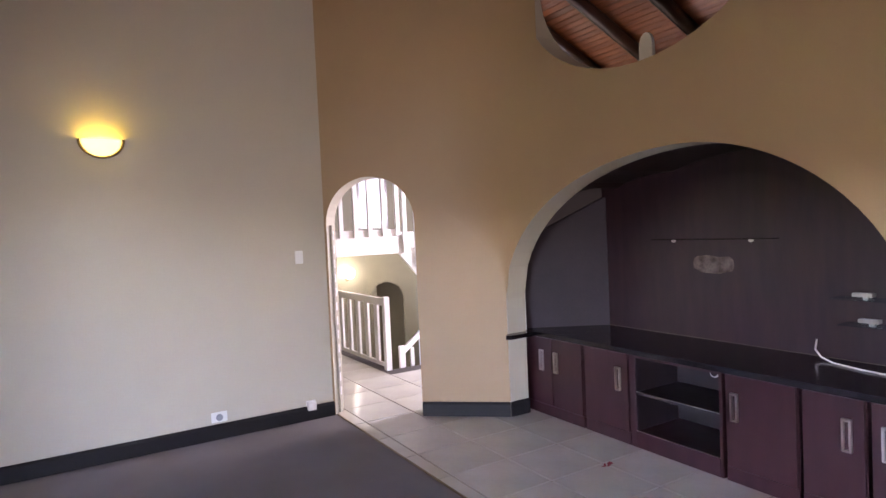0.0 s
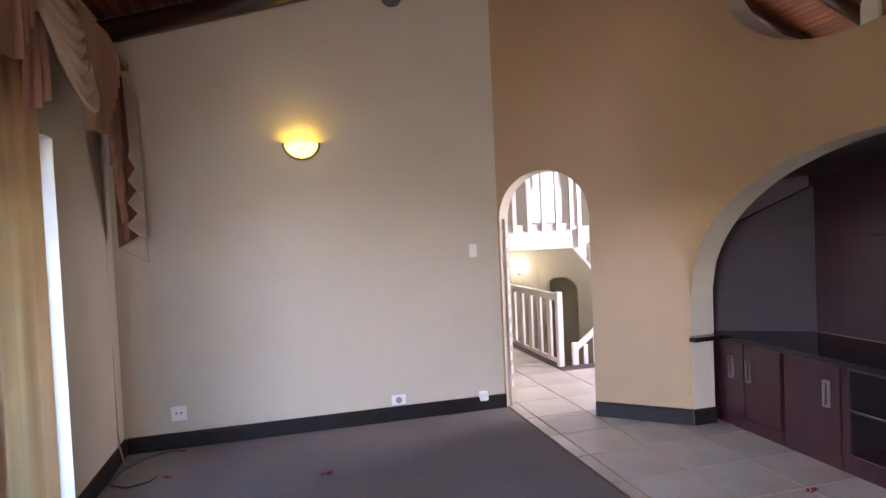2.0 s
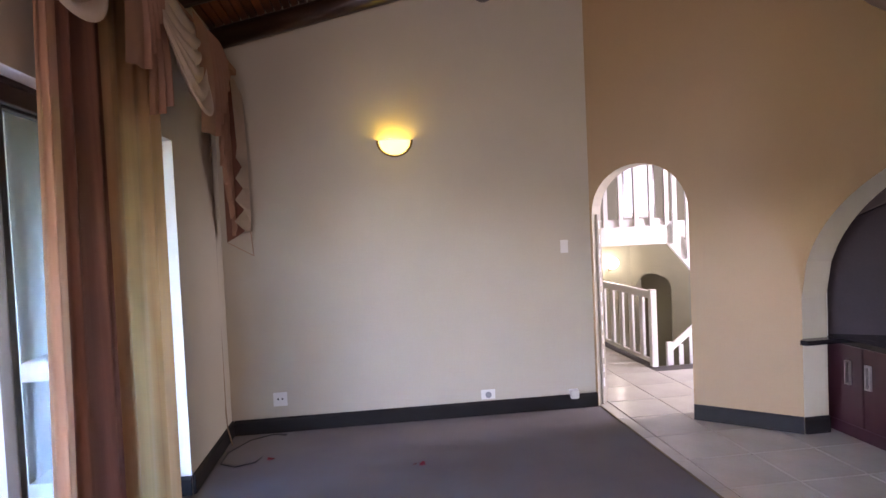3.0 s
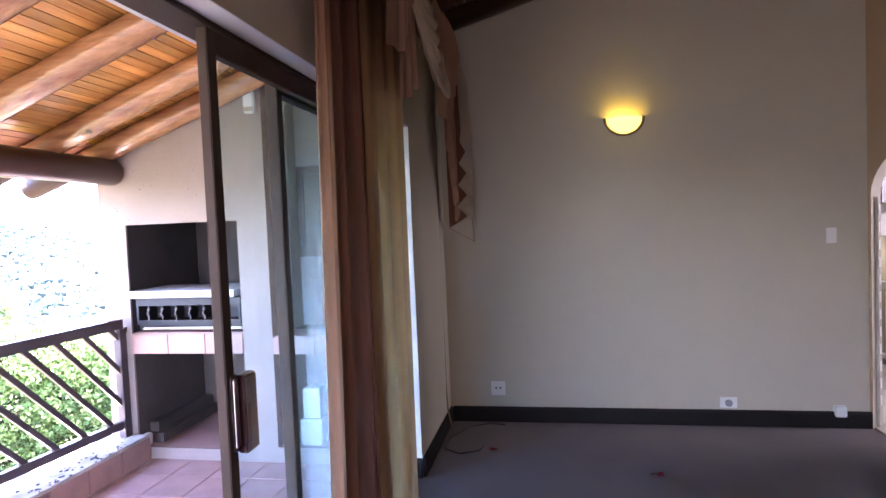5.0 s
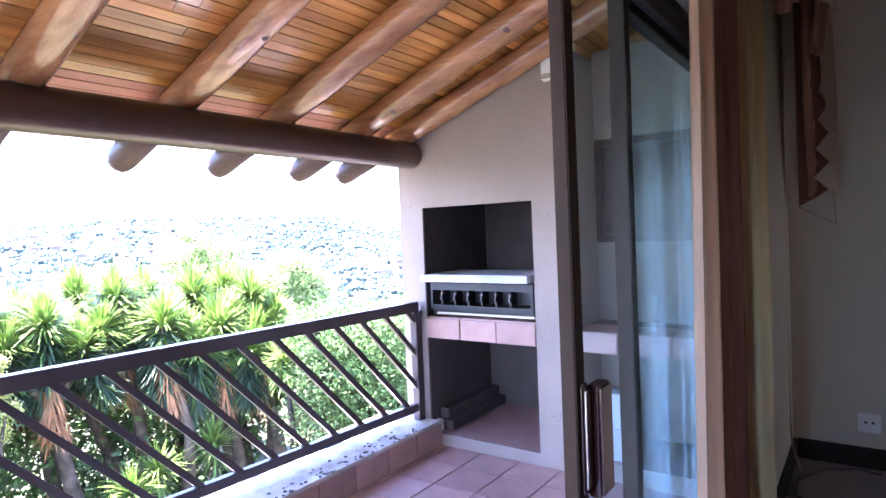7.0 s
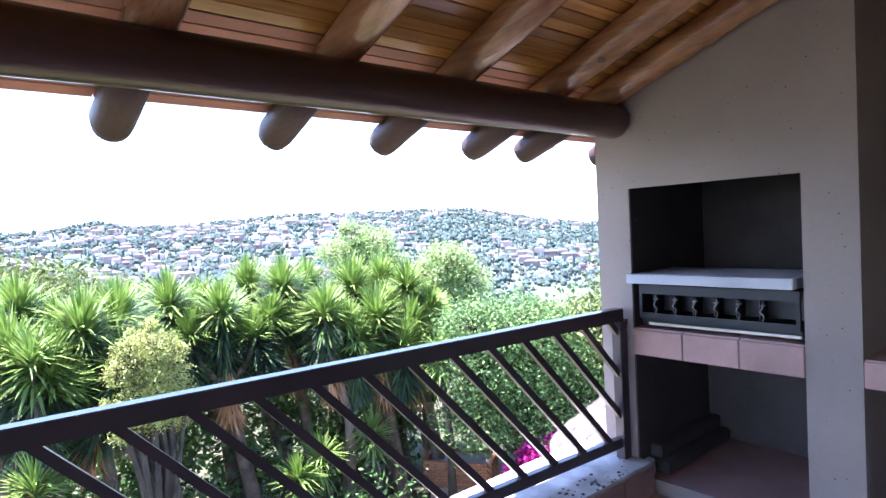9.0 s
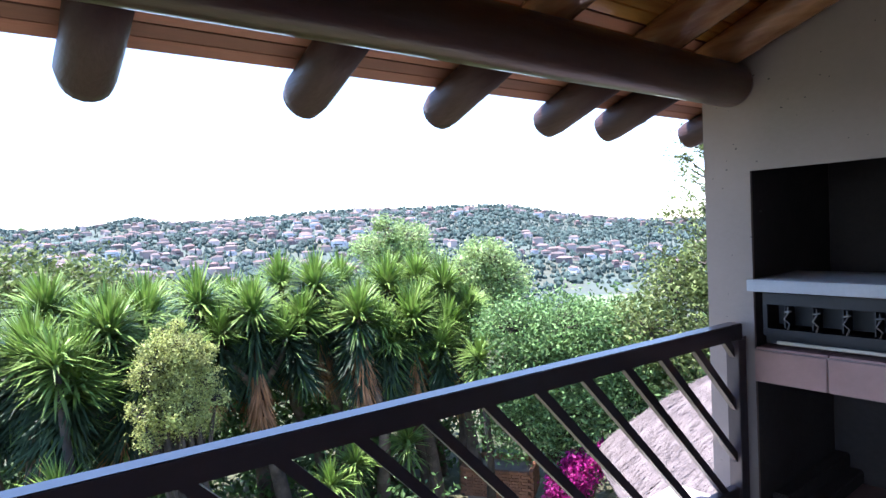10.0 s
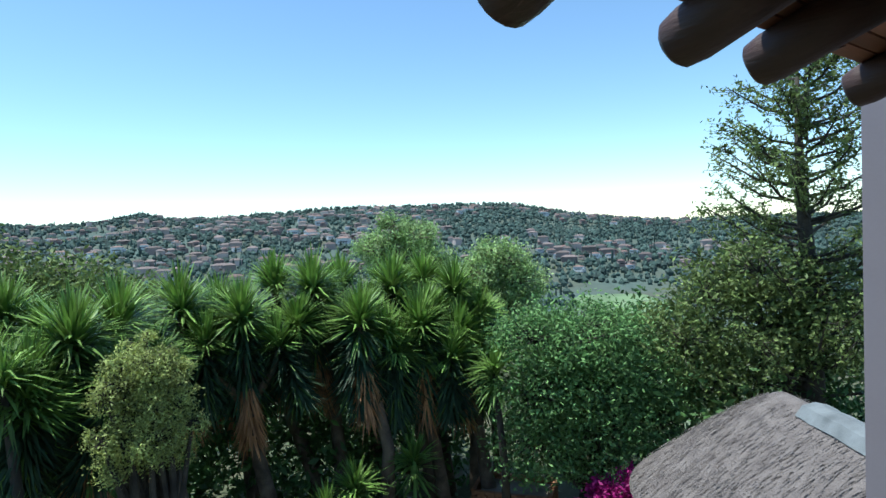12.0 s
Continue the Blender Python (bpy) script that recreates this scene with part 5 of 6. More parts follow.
def build_yuccas():
    rng = random.Random(11)
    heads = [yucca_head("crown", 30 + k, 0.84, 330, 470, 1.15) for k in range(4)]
    small = yucca_head("crown", 50, 0.75, 150, 40, 0.3)
    skirts = [yucca_skirt(70), yucca_skirt(71)]
    spots = [(-15.8, 2.2, .60), (-14.6, 2.97, .30), (-15.4, 3.7, .38), (-16.4, 4.95, .40), (-17.2, 5.9, .18), (-15.8, 5.9, .15), (-17.2, 7.15, .42), (-16.2, 7.6, .40),
             (-17.4, 8.9, .30), (-15.8, 9.35, .30), (-17.0, 11.1, .22), (-15.6, 11.0, .05), (-15.0, 8.05, -.22), (-14.8, 9.4, -.5), (-14.9, 10.5, -.85), (-14.4, 1.9, .05),
             (-15.0, 0.9, .45), (-16.5, -0.4, .2), (-15.0, -1.5, 0), (-17.0, -2.8, .3)]
    spots = [(x, y, z - (0.34 if y < 6.5 else 0.2)) for x, y, z in spots]
    for i, (x, y, z) in enumerate(spots):
        t = thing("yucca_tree", "tall yucca with a spiky green crown and hanging dry leaves", "yucca", "yuccas in the garden")
        t.location = (x + rng.uniform(0.0, .6), y + rng.uniform(-0.2, 1.1), GROUND_Z)
        foot = Vector(t.location)
        top = Vector((x, y, z)) - foot
        bm = bmesh.new()
        mid = top * 0.5 + Vector((rng.uniform(-.3, .3), rng.uniform(-.35, .35), 0))
        pts = [Vector((0, 0, -0.1)), top * 0.25 * 0.5 + mid * 0.25, mid, mid * 0.4 + top * 0.55, top]
        tube(bm, pts, [0.26, 0.17, 0.13, 0.11, 0.07], 9, 0.25, rng=rng)
        part("trunk", bm, M_BARK, t, "pale brown leaning trunk", smooth=True)
        c = new("crown", heads[i % 4])
        c.parent, c.location, c.rotation_euler, c.scale = t, top, (rng.uniform(-.12, .12), rng.uniform(-.12, .12), rng.uniform(0, 6.28)), (1.2,) * 3
        for turn in ((1, -1) if i % 3 else (1,)):
            o = Vector((rng.uniform(-.1, .5), turn * rng.uniform(.4, .75), rng.uniform(-.7, -.25)))
            bm = bmesh.new()
            tube(bm, [top - Vector((0, 0, 1.7)), top + o * 0.8 - Vector((0, 0, 0.6)), top + o], [0.09, 0.07, 0.05], 8, 0.2, rng=rng)
            part("side_stem", bm, M_BARK, t, smooth=True)
            c = new("crown", heads[(i + 1) % 4])
            c.parent, c.location, c.rotation_euler, c.scale = t, top + o, (rng.uniform(-.3, .3), rng.uniform(-.3, .3), rng.uniform(0, 6.28)), (rng.uniform(0.9, 1.1),) * 3
        s = new("dead_leaves", skirts[i % 2])
        s.parent, s.location, s.rotation_euler = t, top + Vector((0.15, 0, -0.95 if z > -0.3 else -0.5)), (0, 0, rng.uniform(0, 6.28))
        s.scale = (1.5, 1.5, 0.95)
        s["label"] = "hanging dry brown leaves"
    for x, y, z in ((-13.2, 10.1, -1.52), (-13.6, 2.1, -.25), (-14.2, 8.7, -3.3), (-14.3, 7.4, -3.5), (-14.1, 6.7, -3.7), (-13.9, 3.0, -3.3), (-13.3, 2.0, -2.2), (-13.6, 5.2, -4.2)):
        t = thing("young_yucca", "young bright green yucca among the shrubs", "yucca", "young yuccas")
        t.location = (x + rng.uniform(-.2, .2), y + rng.uniform(-.2, .2), GROUND_Z)
        top = Vector((x, y, z)) - Vector(t.location)
        bm = bmesh.new()
        tube(bm, [Vector((0, 0, -.1)), top * 0.5 + Vector((0.08, 0.05, 0)), top], [0.12, 0.08, 0.05], 8, 0.2, rng=rng)
        part("trunk", bm, M_BARKD, t, smooth=True)
        c = new("crown", small)
        c.parent, c.location, c.rotation_euler = t, top, (0, 0, rng.uniform(0, 6.28))


def shrub(name, label, category, foot, blobs, leaf, count, mat, bark, seed, group=""):
    """A leafy plant: limbs from the foot to each clump, twigs, and leaves around the twigs."""
    rng = random.Random(seed)
    t = thing(name, label, category, group)
    t.location = foot
    f = Vector(foot)
    bm = bmesh.new()
    fork = Vector((0, 0, 0))
    zs = min(b[2] for b in blobs) - f.z
    fork = Vector((rng.uniform(-.1, .1), rng.uniform(-.1, .1), max(0.4, zs * 0.45)))
    tube(bm, [Vector((0, 0, -0.1)), fork * 0.5 + Vector((.05, -.04, 0)), fork], [0.17, 0.13, 0.11], 9, 0.2, rng=rng)
    part("trunk", bm, bark, t, smooth=True)
    verts, faces = [], []
    bl = bmesh.new()
    total = sum(b[3] ** 2 for b in blobs)
    for b in blobs:
        c, r = Vector(b[:3]) - f, b[3]
        m = (fork + c) / 2 + Vector((rng.uniform(-.2, .2), rng.uniform(-.2, .2), rng.uniform(-.1, .2)))
        tube(bl, [fork, m, c], [0.08, 0.05, 0.025], 6, 0.15, rng=rng)
        n = int(count * r * r / total)
        tips = max(10, n // 28)
        for _ in range(tips):
            q = lumpy(rng, c, r)
            if rng.random() < 0.5:
                tube(bl, [c, (c + q) / 2 + Vector((0, 0, rng.uniform(-.05, .08))), q], [0.018, 0.012, 0.005], 4, 0, rng=rng)
            for _ in range(n // tips):
                leaf_quads(verts, faces, q + Vector((rng.gauss(0, 1), rng.gauss(0, 1), rng.gauss(0, 0.8))) * r * 0.22, leaf * rng.uniform(0.7, 1.3), rng)
    part("branching", bl, bark, t)
    from_lists("crown", verts, faces, mat, t)
    return t


def build_plants():
    rng = random.Random(4)
    slim = lambda blobs: [(x, 3.64 + (y - 3.64) * 0.78, z, r * 0.88) for x, y, z, r in blobs]
    shrub("bush_yellow", "feathery yellow-green bush in front of the yuccas", "bush", (-12.6, 3.5, GROUND_Z),
          slim([(-13.0, 3.70, .16, .17), (-13.1, 3.45, .04, .16), (-12.9, 3.25, -.12, .22), (-13.0, 3.98, -.06, .18), (-12.9, 4.18, -.30, .2), (-12.8, 3.62, -.30, .3), (-12.8, 3.0, -.50, .24), (-12.8, 3.35, -.75, .32), (-12.9, 4.05, -.72, .32), (-12.7, 2.9, -1.0, .24), (-12.7, 3.6, -1.1, .36), (-12.8, 4.3, -1.05, .22), (-12.85, 3.62, -.15, .34), (-12.8, 3.6, -.65, .36), (-12.8, 3.6, -1.2, .40), (-12.8, 3.25, -.35, .3), (-12.85, 3.95, -.4, .3), (-12.8, 3.05, -1.4, .26), (-12.9, 4.1, -1.4, .26)]),
          0.028, 24000, M_LEAFY, M_BARKD, 1)
    shrub("bush_dense", "dense glossy green tree beside the yuccas", "tree", (-12.9, 12.2, GROUND_Z),
          [(-12.5, 12.0, -1.0, 1.0), (-12.4, 12.9, -1.1, .8), (-12.9, 11.0, -.9, .8), (-12.6, 12.1, -2.0, 1.1), (-12.2, 13.3, -1.9, 1.0), (-12.9, 10.9, -2.0, .9), (-12.4, 12.2, -3.0, 1.1), (-12.0, 13.8, -3.0, .9), (-13.0, 11.0, -3.1, .9), (-11.9, 14.3, -2.4, .6)],
          0.06, 42000, M_LEAF, M_BARKD, 2)
    shrub("tree_feathery", "light green feathery tree rising behind the yuccas", "tree", (-18.6, 11.4, GROUND_Z),
          [(-18.5, 11.2, 1.5, .5), (-18.3, 11.8, 1.25, .55), (-18.7, 10.6, .95, .5), (-18.5, 11.3, .5, .8), (-18.2, 12.1, .4, .7), (-18.5, 11.4, -.3, 1.0)], 0.055, 20000, M_LEAFF, M_BARK, 3)
    shrub("tree_feathery", "light green feathery tree rising behind the yuccas", "tree", (-16.3, 12.9, GROUND_Z),
          [(-16.1, 12.8, .75, .5), (-16.0, 13.2, .45, .6), (-16.3, 12.3, .2, .6), (-16.0, 13.5, -.1, .75), (-16.4, 12.4, -.4, .7), (-16.0, 13.2, -1.1, 1.0)], 0.055, 20000, M_LEAFF, M_BARK, 4)
    shrub("tree_olive", "olive-green leafy tree behind the thatched roof", "tree", (-10.6, 15.3, GROUND_Z),
          [(-11.2, 14.7, -.2, .9), (-10.4, 15.4, .2, .9), (-11.5, 14.2, -1.2, 1.0), (-10.3, 15.6, -1.0, 1.1), (-9.5, 16.2, -.2, 1.0), (-9.4, 16.2, -1.2, 1.1), (-11.0, 14.8, -2.2, 1.0)], 0.075, 16000, M_LEAFO, M_BARKD, 5)
    shrub("tree_soft", "soft pale green tree far in the garden", "tree", (-27.5, 2.6, GROUND_Z - 1.5),
          [(-27.5, 2.0, .2, 1.6), (-27.2, 4.2, -.3, 1.5), (-27.0, 6.0, -.9, 1.4), (-27.8, 0.0, .6, 1.8)], 0.13, 10000, M_LEAFO, M_BARKD, 6)
    shrub("bougainvillea", "magenta bougainvillea beside the thatched roof", "bush", (-11.4, 11.5, GROUND_Z),
          [(-11.4, 11.4, -3.9, .42), (-11.1, 11.9, -3.6, .35), (-11.6, 11.0, -4.3, .4)], 0.06, 3500, M_BOUG, M_BARKD, 7)
    # tall airy tree
    f = Vector((-9.7, 16.2, GROUND_Z))
    t = thing("tree_tall", "tall airy tree with upswept branches and sparse green leaves", "tree")
    t.location = f
    bm = bmesh.new()
    tube(bm, [(0, 0, -.1), (0.1, -.1, 3), (0, 0.05, 5.5), (-.15, 0, 8), (-.2, .05, 10.4)], [0.3, 0.24, 0.18, 0.1, 0.03], 10, 0.15, rng=rng)
    part("trunk", bm, M_BARKD, t, smooth=True)
    bl = bmesh.new()
    verts, faces = [], []
    for i in range(95):
        h = 2.9 + 7.4 * (i / 95) ** 0.9
        az = rng.uniform(0, 2 * math.pi)
        ln = (3.0 - 0.28 * (h - 3.6)) * rng.uniform(0.65, 1.1)
        d = Vector((math.cos(az), math.sin(az), 0))
        p0 = Vector((0, 0, h))
        p1 = p0 + d * ln * 0.5 + Vector((0, 0, 0.12 * ln))
        p2 = p0 + d * ln + Vector((0, 0, 0.48 * ln))
        tube(bl, [p0, p1, p2], [0.045, 0.028, 0.008], 5, 0.1, rng=rng)
        for _ in range(15):
            s = rng.uniform(0.3, 1.0)
            q0 = p0 + (p1 - p0) * 2 * s if s < 0.5 else p1 + (p2 - p1) * (2 * s - 1)
            e = Vector((rng.gauss(0, 1), rng.gauss(0, 1), rng.gauss(0.5, .6))).normalized()
            q1 = q0 + (e + d * 0.6) * rng.uniform(0.2, 0.5)
            tube(bl, [q0, q1], [0.009, 0.003], 3, 0, rng=rng)
            for _ in range(13):
                leaf_quads(verts, faces, q0 + (q1 - q0) * rng.uniform(0.2, 1.1) + Vector((rng.gauss(0, 1), rng.gauss(0, 1), rng.gauss(0, 1))) * 0.06, 0.062 * rng.uniform(.7, 1.3), rng)
    part("branching", bl, M_BARKD, t)
    from_lists("crown", verts, faces, M_LEAFO, t)
    # undergrowth
    verts, faces = [], []
    rng = random.Random(8)
    for _ in range(2300):
        y = rng.uniform(-8, 20)
        x = rng.uniform(-21, -16.3) if y < 13 else rng.uniform(-16, -5.5)
        top = -1.0 + 0.7 * noise.noise(Vector((x * 0.5, y * 0.5, 0))) - max(0, (-14.8 - x) * -0.3)
        z = GROUND_Z + (top - GROUND_Z) * rng.random() ** 0.8
        for _ in range(32):
            leaf_quads(verts, faces, Vector((x, y, z)) + Vector((rng.gauss(0, 1), rng.gauss(0, 1), rng.gauss(0, 1))) * 0.28, 0.13 * rng.uniform(.6, 1.4), rng)
    for _ in range(300):
        y, x = rng.uniform(-6, 12), rng.uniform(-14.4, -12.8)
        if y > 9.3:
            continue
        z = GROUND_Z + 1.6 * rng.random() ** 1.5
        for _ in range(26):
            leaf_quads(verts, faces, Vector((x, y, z)) + Vector((rng.gauss(0, 1), rng.gauss(0, 1), rng.gauss(0, .7))) * 0.22, 0.085 * rng.uniform(.6, 1.4), rng)
    tagged(from_lists("undergrowth", verts, faces, M_LEAFD), "dark tangled undergrowth below the yuccas", "undergrowth", kind="stuff")


def build_thatch():
    r0, r1 = Vector((-8.6, 12.3)), Vector((-5.9, 10.15))
    R, ztop, H = 2.45, -1.42, 1.75
    t = thing("thatched_hut", "low hut with a weathered grey thatched roof in the garden", "hut")
    along = (r1 - r0).normalized()
    perp = Vector((-along.y, along.x))
    rng = random.Random(6)

    def ring(v, lift=0.0):
        """Points of the level curve at v of the way down."""
        pts = []
        rr = R * v
        z = ztop - H * v ** 1.24 + lift
        for k in range(25):
            a = math.pi / 2 + math.pi * k / 24
            q = r0 + along * math.cos(a) * rr + perp * math.sin(a) * rr
            pts.append(Vector((q.x, q.y, z)))
        for k in range(25):
            a = -math.pi / 2 + math.pi * k / 24
            q = r1 + along * math.cos(a) * rr + perp * math.sin(a) * rr
            pts.append(Vector((q.x, q.y, z)))
        return pts
    bm = bmesh.new()
    levels = [0.02 + 0.98 * k / 22 for k in range(23)]
    rings = [[bm.verts.new(p + Vector((0, 0, 0.035 * noise.noise(p * 2.2)))) for p in ring(v)] for v in levels]
    low = [bm.verts.new(p + Vector((0, 0, -0.25))) for p in ring(0.97)]
    for a, b in list(zip(rings, rings[1:])) + [(rings[-1], low)]:
        for k in range(50):
            bm.faces.new((a[k], a[(k + 1) % 50], b[(k + 1) % 50], b[k]))
    bm.faces.new(rings[0]), bm.faces.new(low[::-1])
    part("thatch", bm, M_THATCH, t, "weathered grey-brown thatch", smooth=True)
    # loose reeds lying down the slope
    verts, faces = [], []
    for _ in range(9000):
        v, u = rng.uniform(0.08, 0.97), rng.random()
        k = u * 50
        a, b = ring_point(r0, r1, along, perp, R, ztop, H, v, u), ring_point(r0, r1, along, perp, R, ztop, H, min(1.0, v + rng.uniform(0.04, 0.09)), u + rng.uniform(-.002, .002))
        s = (b - a).cross(Vector((0, 0, 1))).normalized() * rng.uniform(0.006, 0.014)
        lift = Vector((0, 0, rng.uniform(0.015, 0.06)))
        n = len(verts)
        verts += [a + lift * 0.5 - s, a + lift * 0.5 + s, b + lift]
        faces.append((n, n + 1, n + 2))
    from_lists("loose_reeds", verts, faces, M_THATCH, t)
    bm = bmesh.new()
    n = 14
    rows = []
    for i in range(n + 1):
        c = r0 + (r1 - r0) * (0.26 + 0.74 * i / n)
        rows.append([bm.verts.new((c.x + perp.x * o, c.y + perp.y * o, ztop + z + 0.02 * noise.noise(Vector((i * .7, o, 0))))) for o, z in ((-.30, -.09), (-.18, .06), (0, .10), (.18, .06), (.30, -.09), (.18, -.2), (-.18, -.2))])
    for a, b in zip(rows, rows[1:]):
        for k in range(7):
            bm.faces.new((a[k], a[(k + 1) % 7], b[(k + 1) % 7], b[k]))
    bm.faces.new(rows[0]), bm.faces.new(rows[-1][::-1])
    part("ridge_cap", bm, M_RIDGE, t, "grey cement ridge cap")
    bm = bmesh.new()
    base = [Vector((p.x, p.y, GROUND_Z - 0.1)) for p in ring(0.8)]
    lo = [bm.verts.new(p) for p in base]
    hi = [bm.verts.new((p.x, p.y, ztop - H * 0.8)) for p in base]
    for k in range(50):
        bm.faces.new((lo[k], lo[(k + 1) % 50], hi[(k + 1) % 50], hi[k]))
    part("wall", bm, M_PLASTER, t)


def ring_point(r0, r1, along, perp, R, ztop, H, v, u):
    rr, z = R * v, ztop - H * v ** 1.24
    u = u % 1.0
    if u < 0.35:
        a = math.pi / 2 + math.pi * u / 0.35
        q = r0 + along * math.cos(a) * rr + perp * math.sin(a) * rr
    elif u < 0.5:
        q = r0 + (r1 - r0) * ((u - 0.35) / 0.15) - perp * rr
    elif u < 0.85:
        a = -math.pi / 2 + math.pi * (u - 0.5) / 0.35
        q = r1 + along * math.cos(a) * rr + perp * math.sin(a) * rr
    else:
        q = r1 + (r0 - r1) * ((u - 0.85) / 0.15) + perp * rr
    return Vector((q.x, q.y, z))


def build_brick_bed():
    t = thing("brick_planter", "low orange brick garden planter with a sandy top", "planter")
    t.location, t.rotation_euler = (-14.0, 11.3, -4.75), (0, 0, 0.6)
    part("filling", boxes(((-0.75, -0.45, -0.7), (0.75, 0.45, 0.20))), M_TERRAG, t, "sandy filling")
    me = None
    for j in range(9):
        for i in range(7):
            for side in (-1, 1):
                b = boxes(((-0.108, -0.05, -0.034), (0.108, 0.05, 0.034)), bevel=0.004) if me is None else None
                if b:
                    me = bpy.data.meshes.new("brick")
                    b.to_mesh(me)
                    b.free()
                    me.materials.append(M_BRICK)
                o = new("brick", me)
                o.parent, o.location = t, (-0.69 + 0.23 * i + (0.06 if j % 2 else 0), side * 0.51, -0.33 + 0.076 * j)
        for i in range(4):
            for side in (-1, 1):
                o = new("brick", me)
                o.parent, o.location, o.rotation_euler = t, (side * 0.86, -0.36 + 0.235 * i + (0.04 if j % 2 else 0), -0.33 + 0.076 * j), (0, 0, math.pi / 2)


# ---- far land ----
def ridge(az):
    """Elevation in degrees of the skyline at a bearing counted from +y towards -x."""
    base = np.interp(az, [20, 31.3, 36.1, 38.6, 41.2, 43.8, 46.4, 51.8, 57.2, 61.4, 64.6, 67.7, 72.6, 77.2, 78.1, 79.8, 81.5, 82.8, 85.5, 89.2, 95, 120],
                     [0.0, 0.0, 0.3, 0.64, 1.05, 1.65, 2.1, 2.3, 2.32, 2.38, 2.35, 2.1, 1.88, 1.85, 2.1, 2.4, 2.0, 1.75, 1.63, 1.75, 1.9, 1.8])
    return float(base) - 0.38 + 0.03 * math.sin(az * 2.7 + 1)


def land_z(r, az):
    """Height of the land at distance r and bearing az."""
    far = 1350.0
    top = far * math.tan(radians(ridge(az)))
    if r < 22:
        z = GROUND_Z
    elif r < 420:
        u = (r - 22) / 398
        z = GROUND_Z - 58 * (u * u * (3 - 2 * u)) ** 0.8
    elif r < far:
        u = (r - 420) / (far - 420)
        z = GROUND_Z - 58 + (top - GROUND_Z + 58) * (u ** 0.9)
    else:
        z = top - (r - far) * 0.12
    bump = 0.012 * r * noise.noise(Vector((r * math.cos(radians(az)), r * math.sin(radians(az)), 0)) * 0.006) if 60 < r < far else 0
    return z + bump * min(1.0, max(0.0, (far - r) / 250))


def land_point(r, az):
    a = radians(az)
    return Vector((-r * math.sin(a), r * math.cos(a), land_z(r, az)))


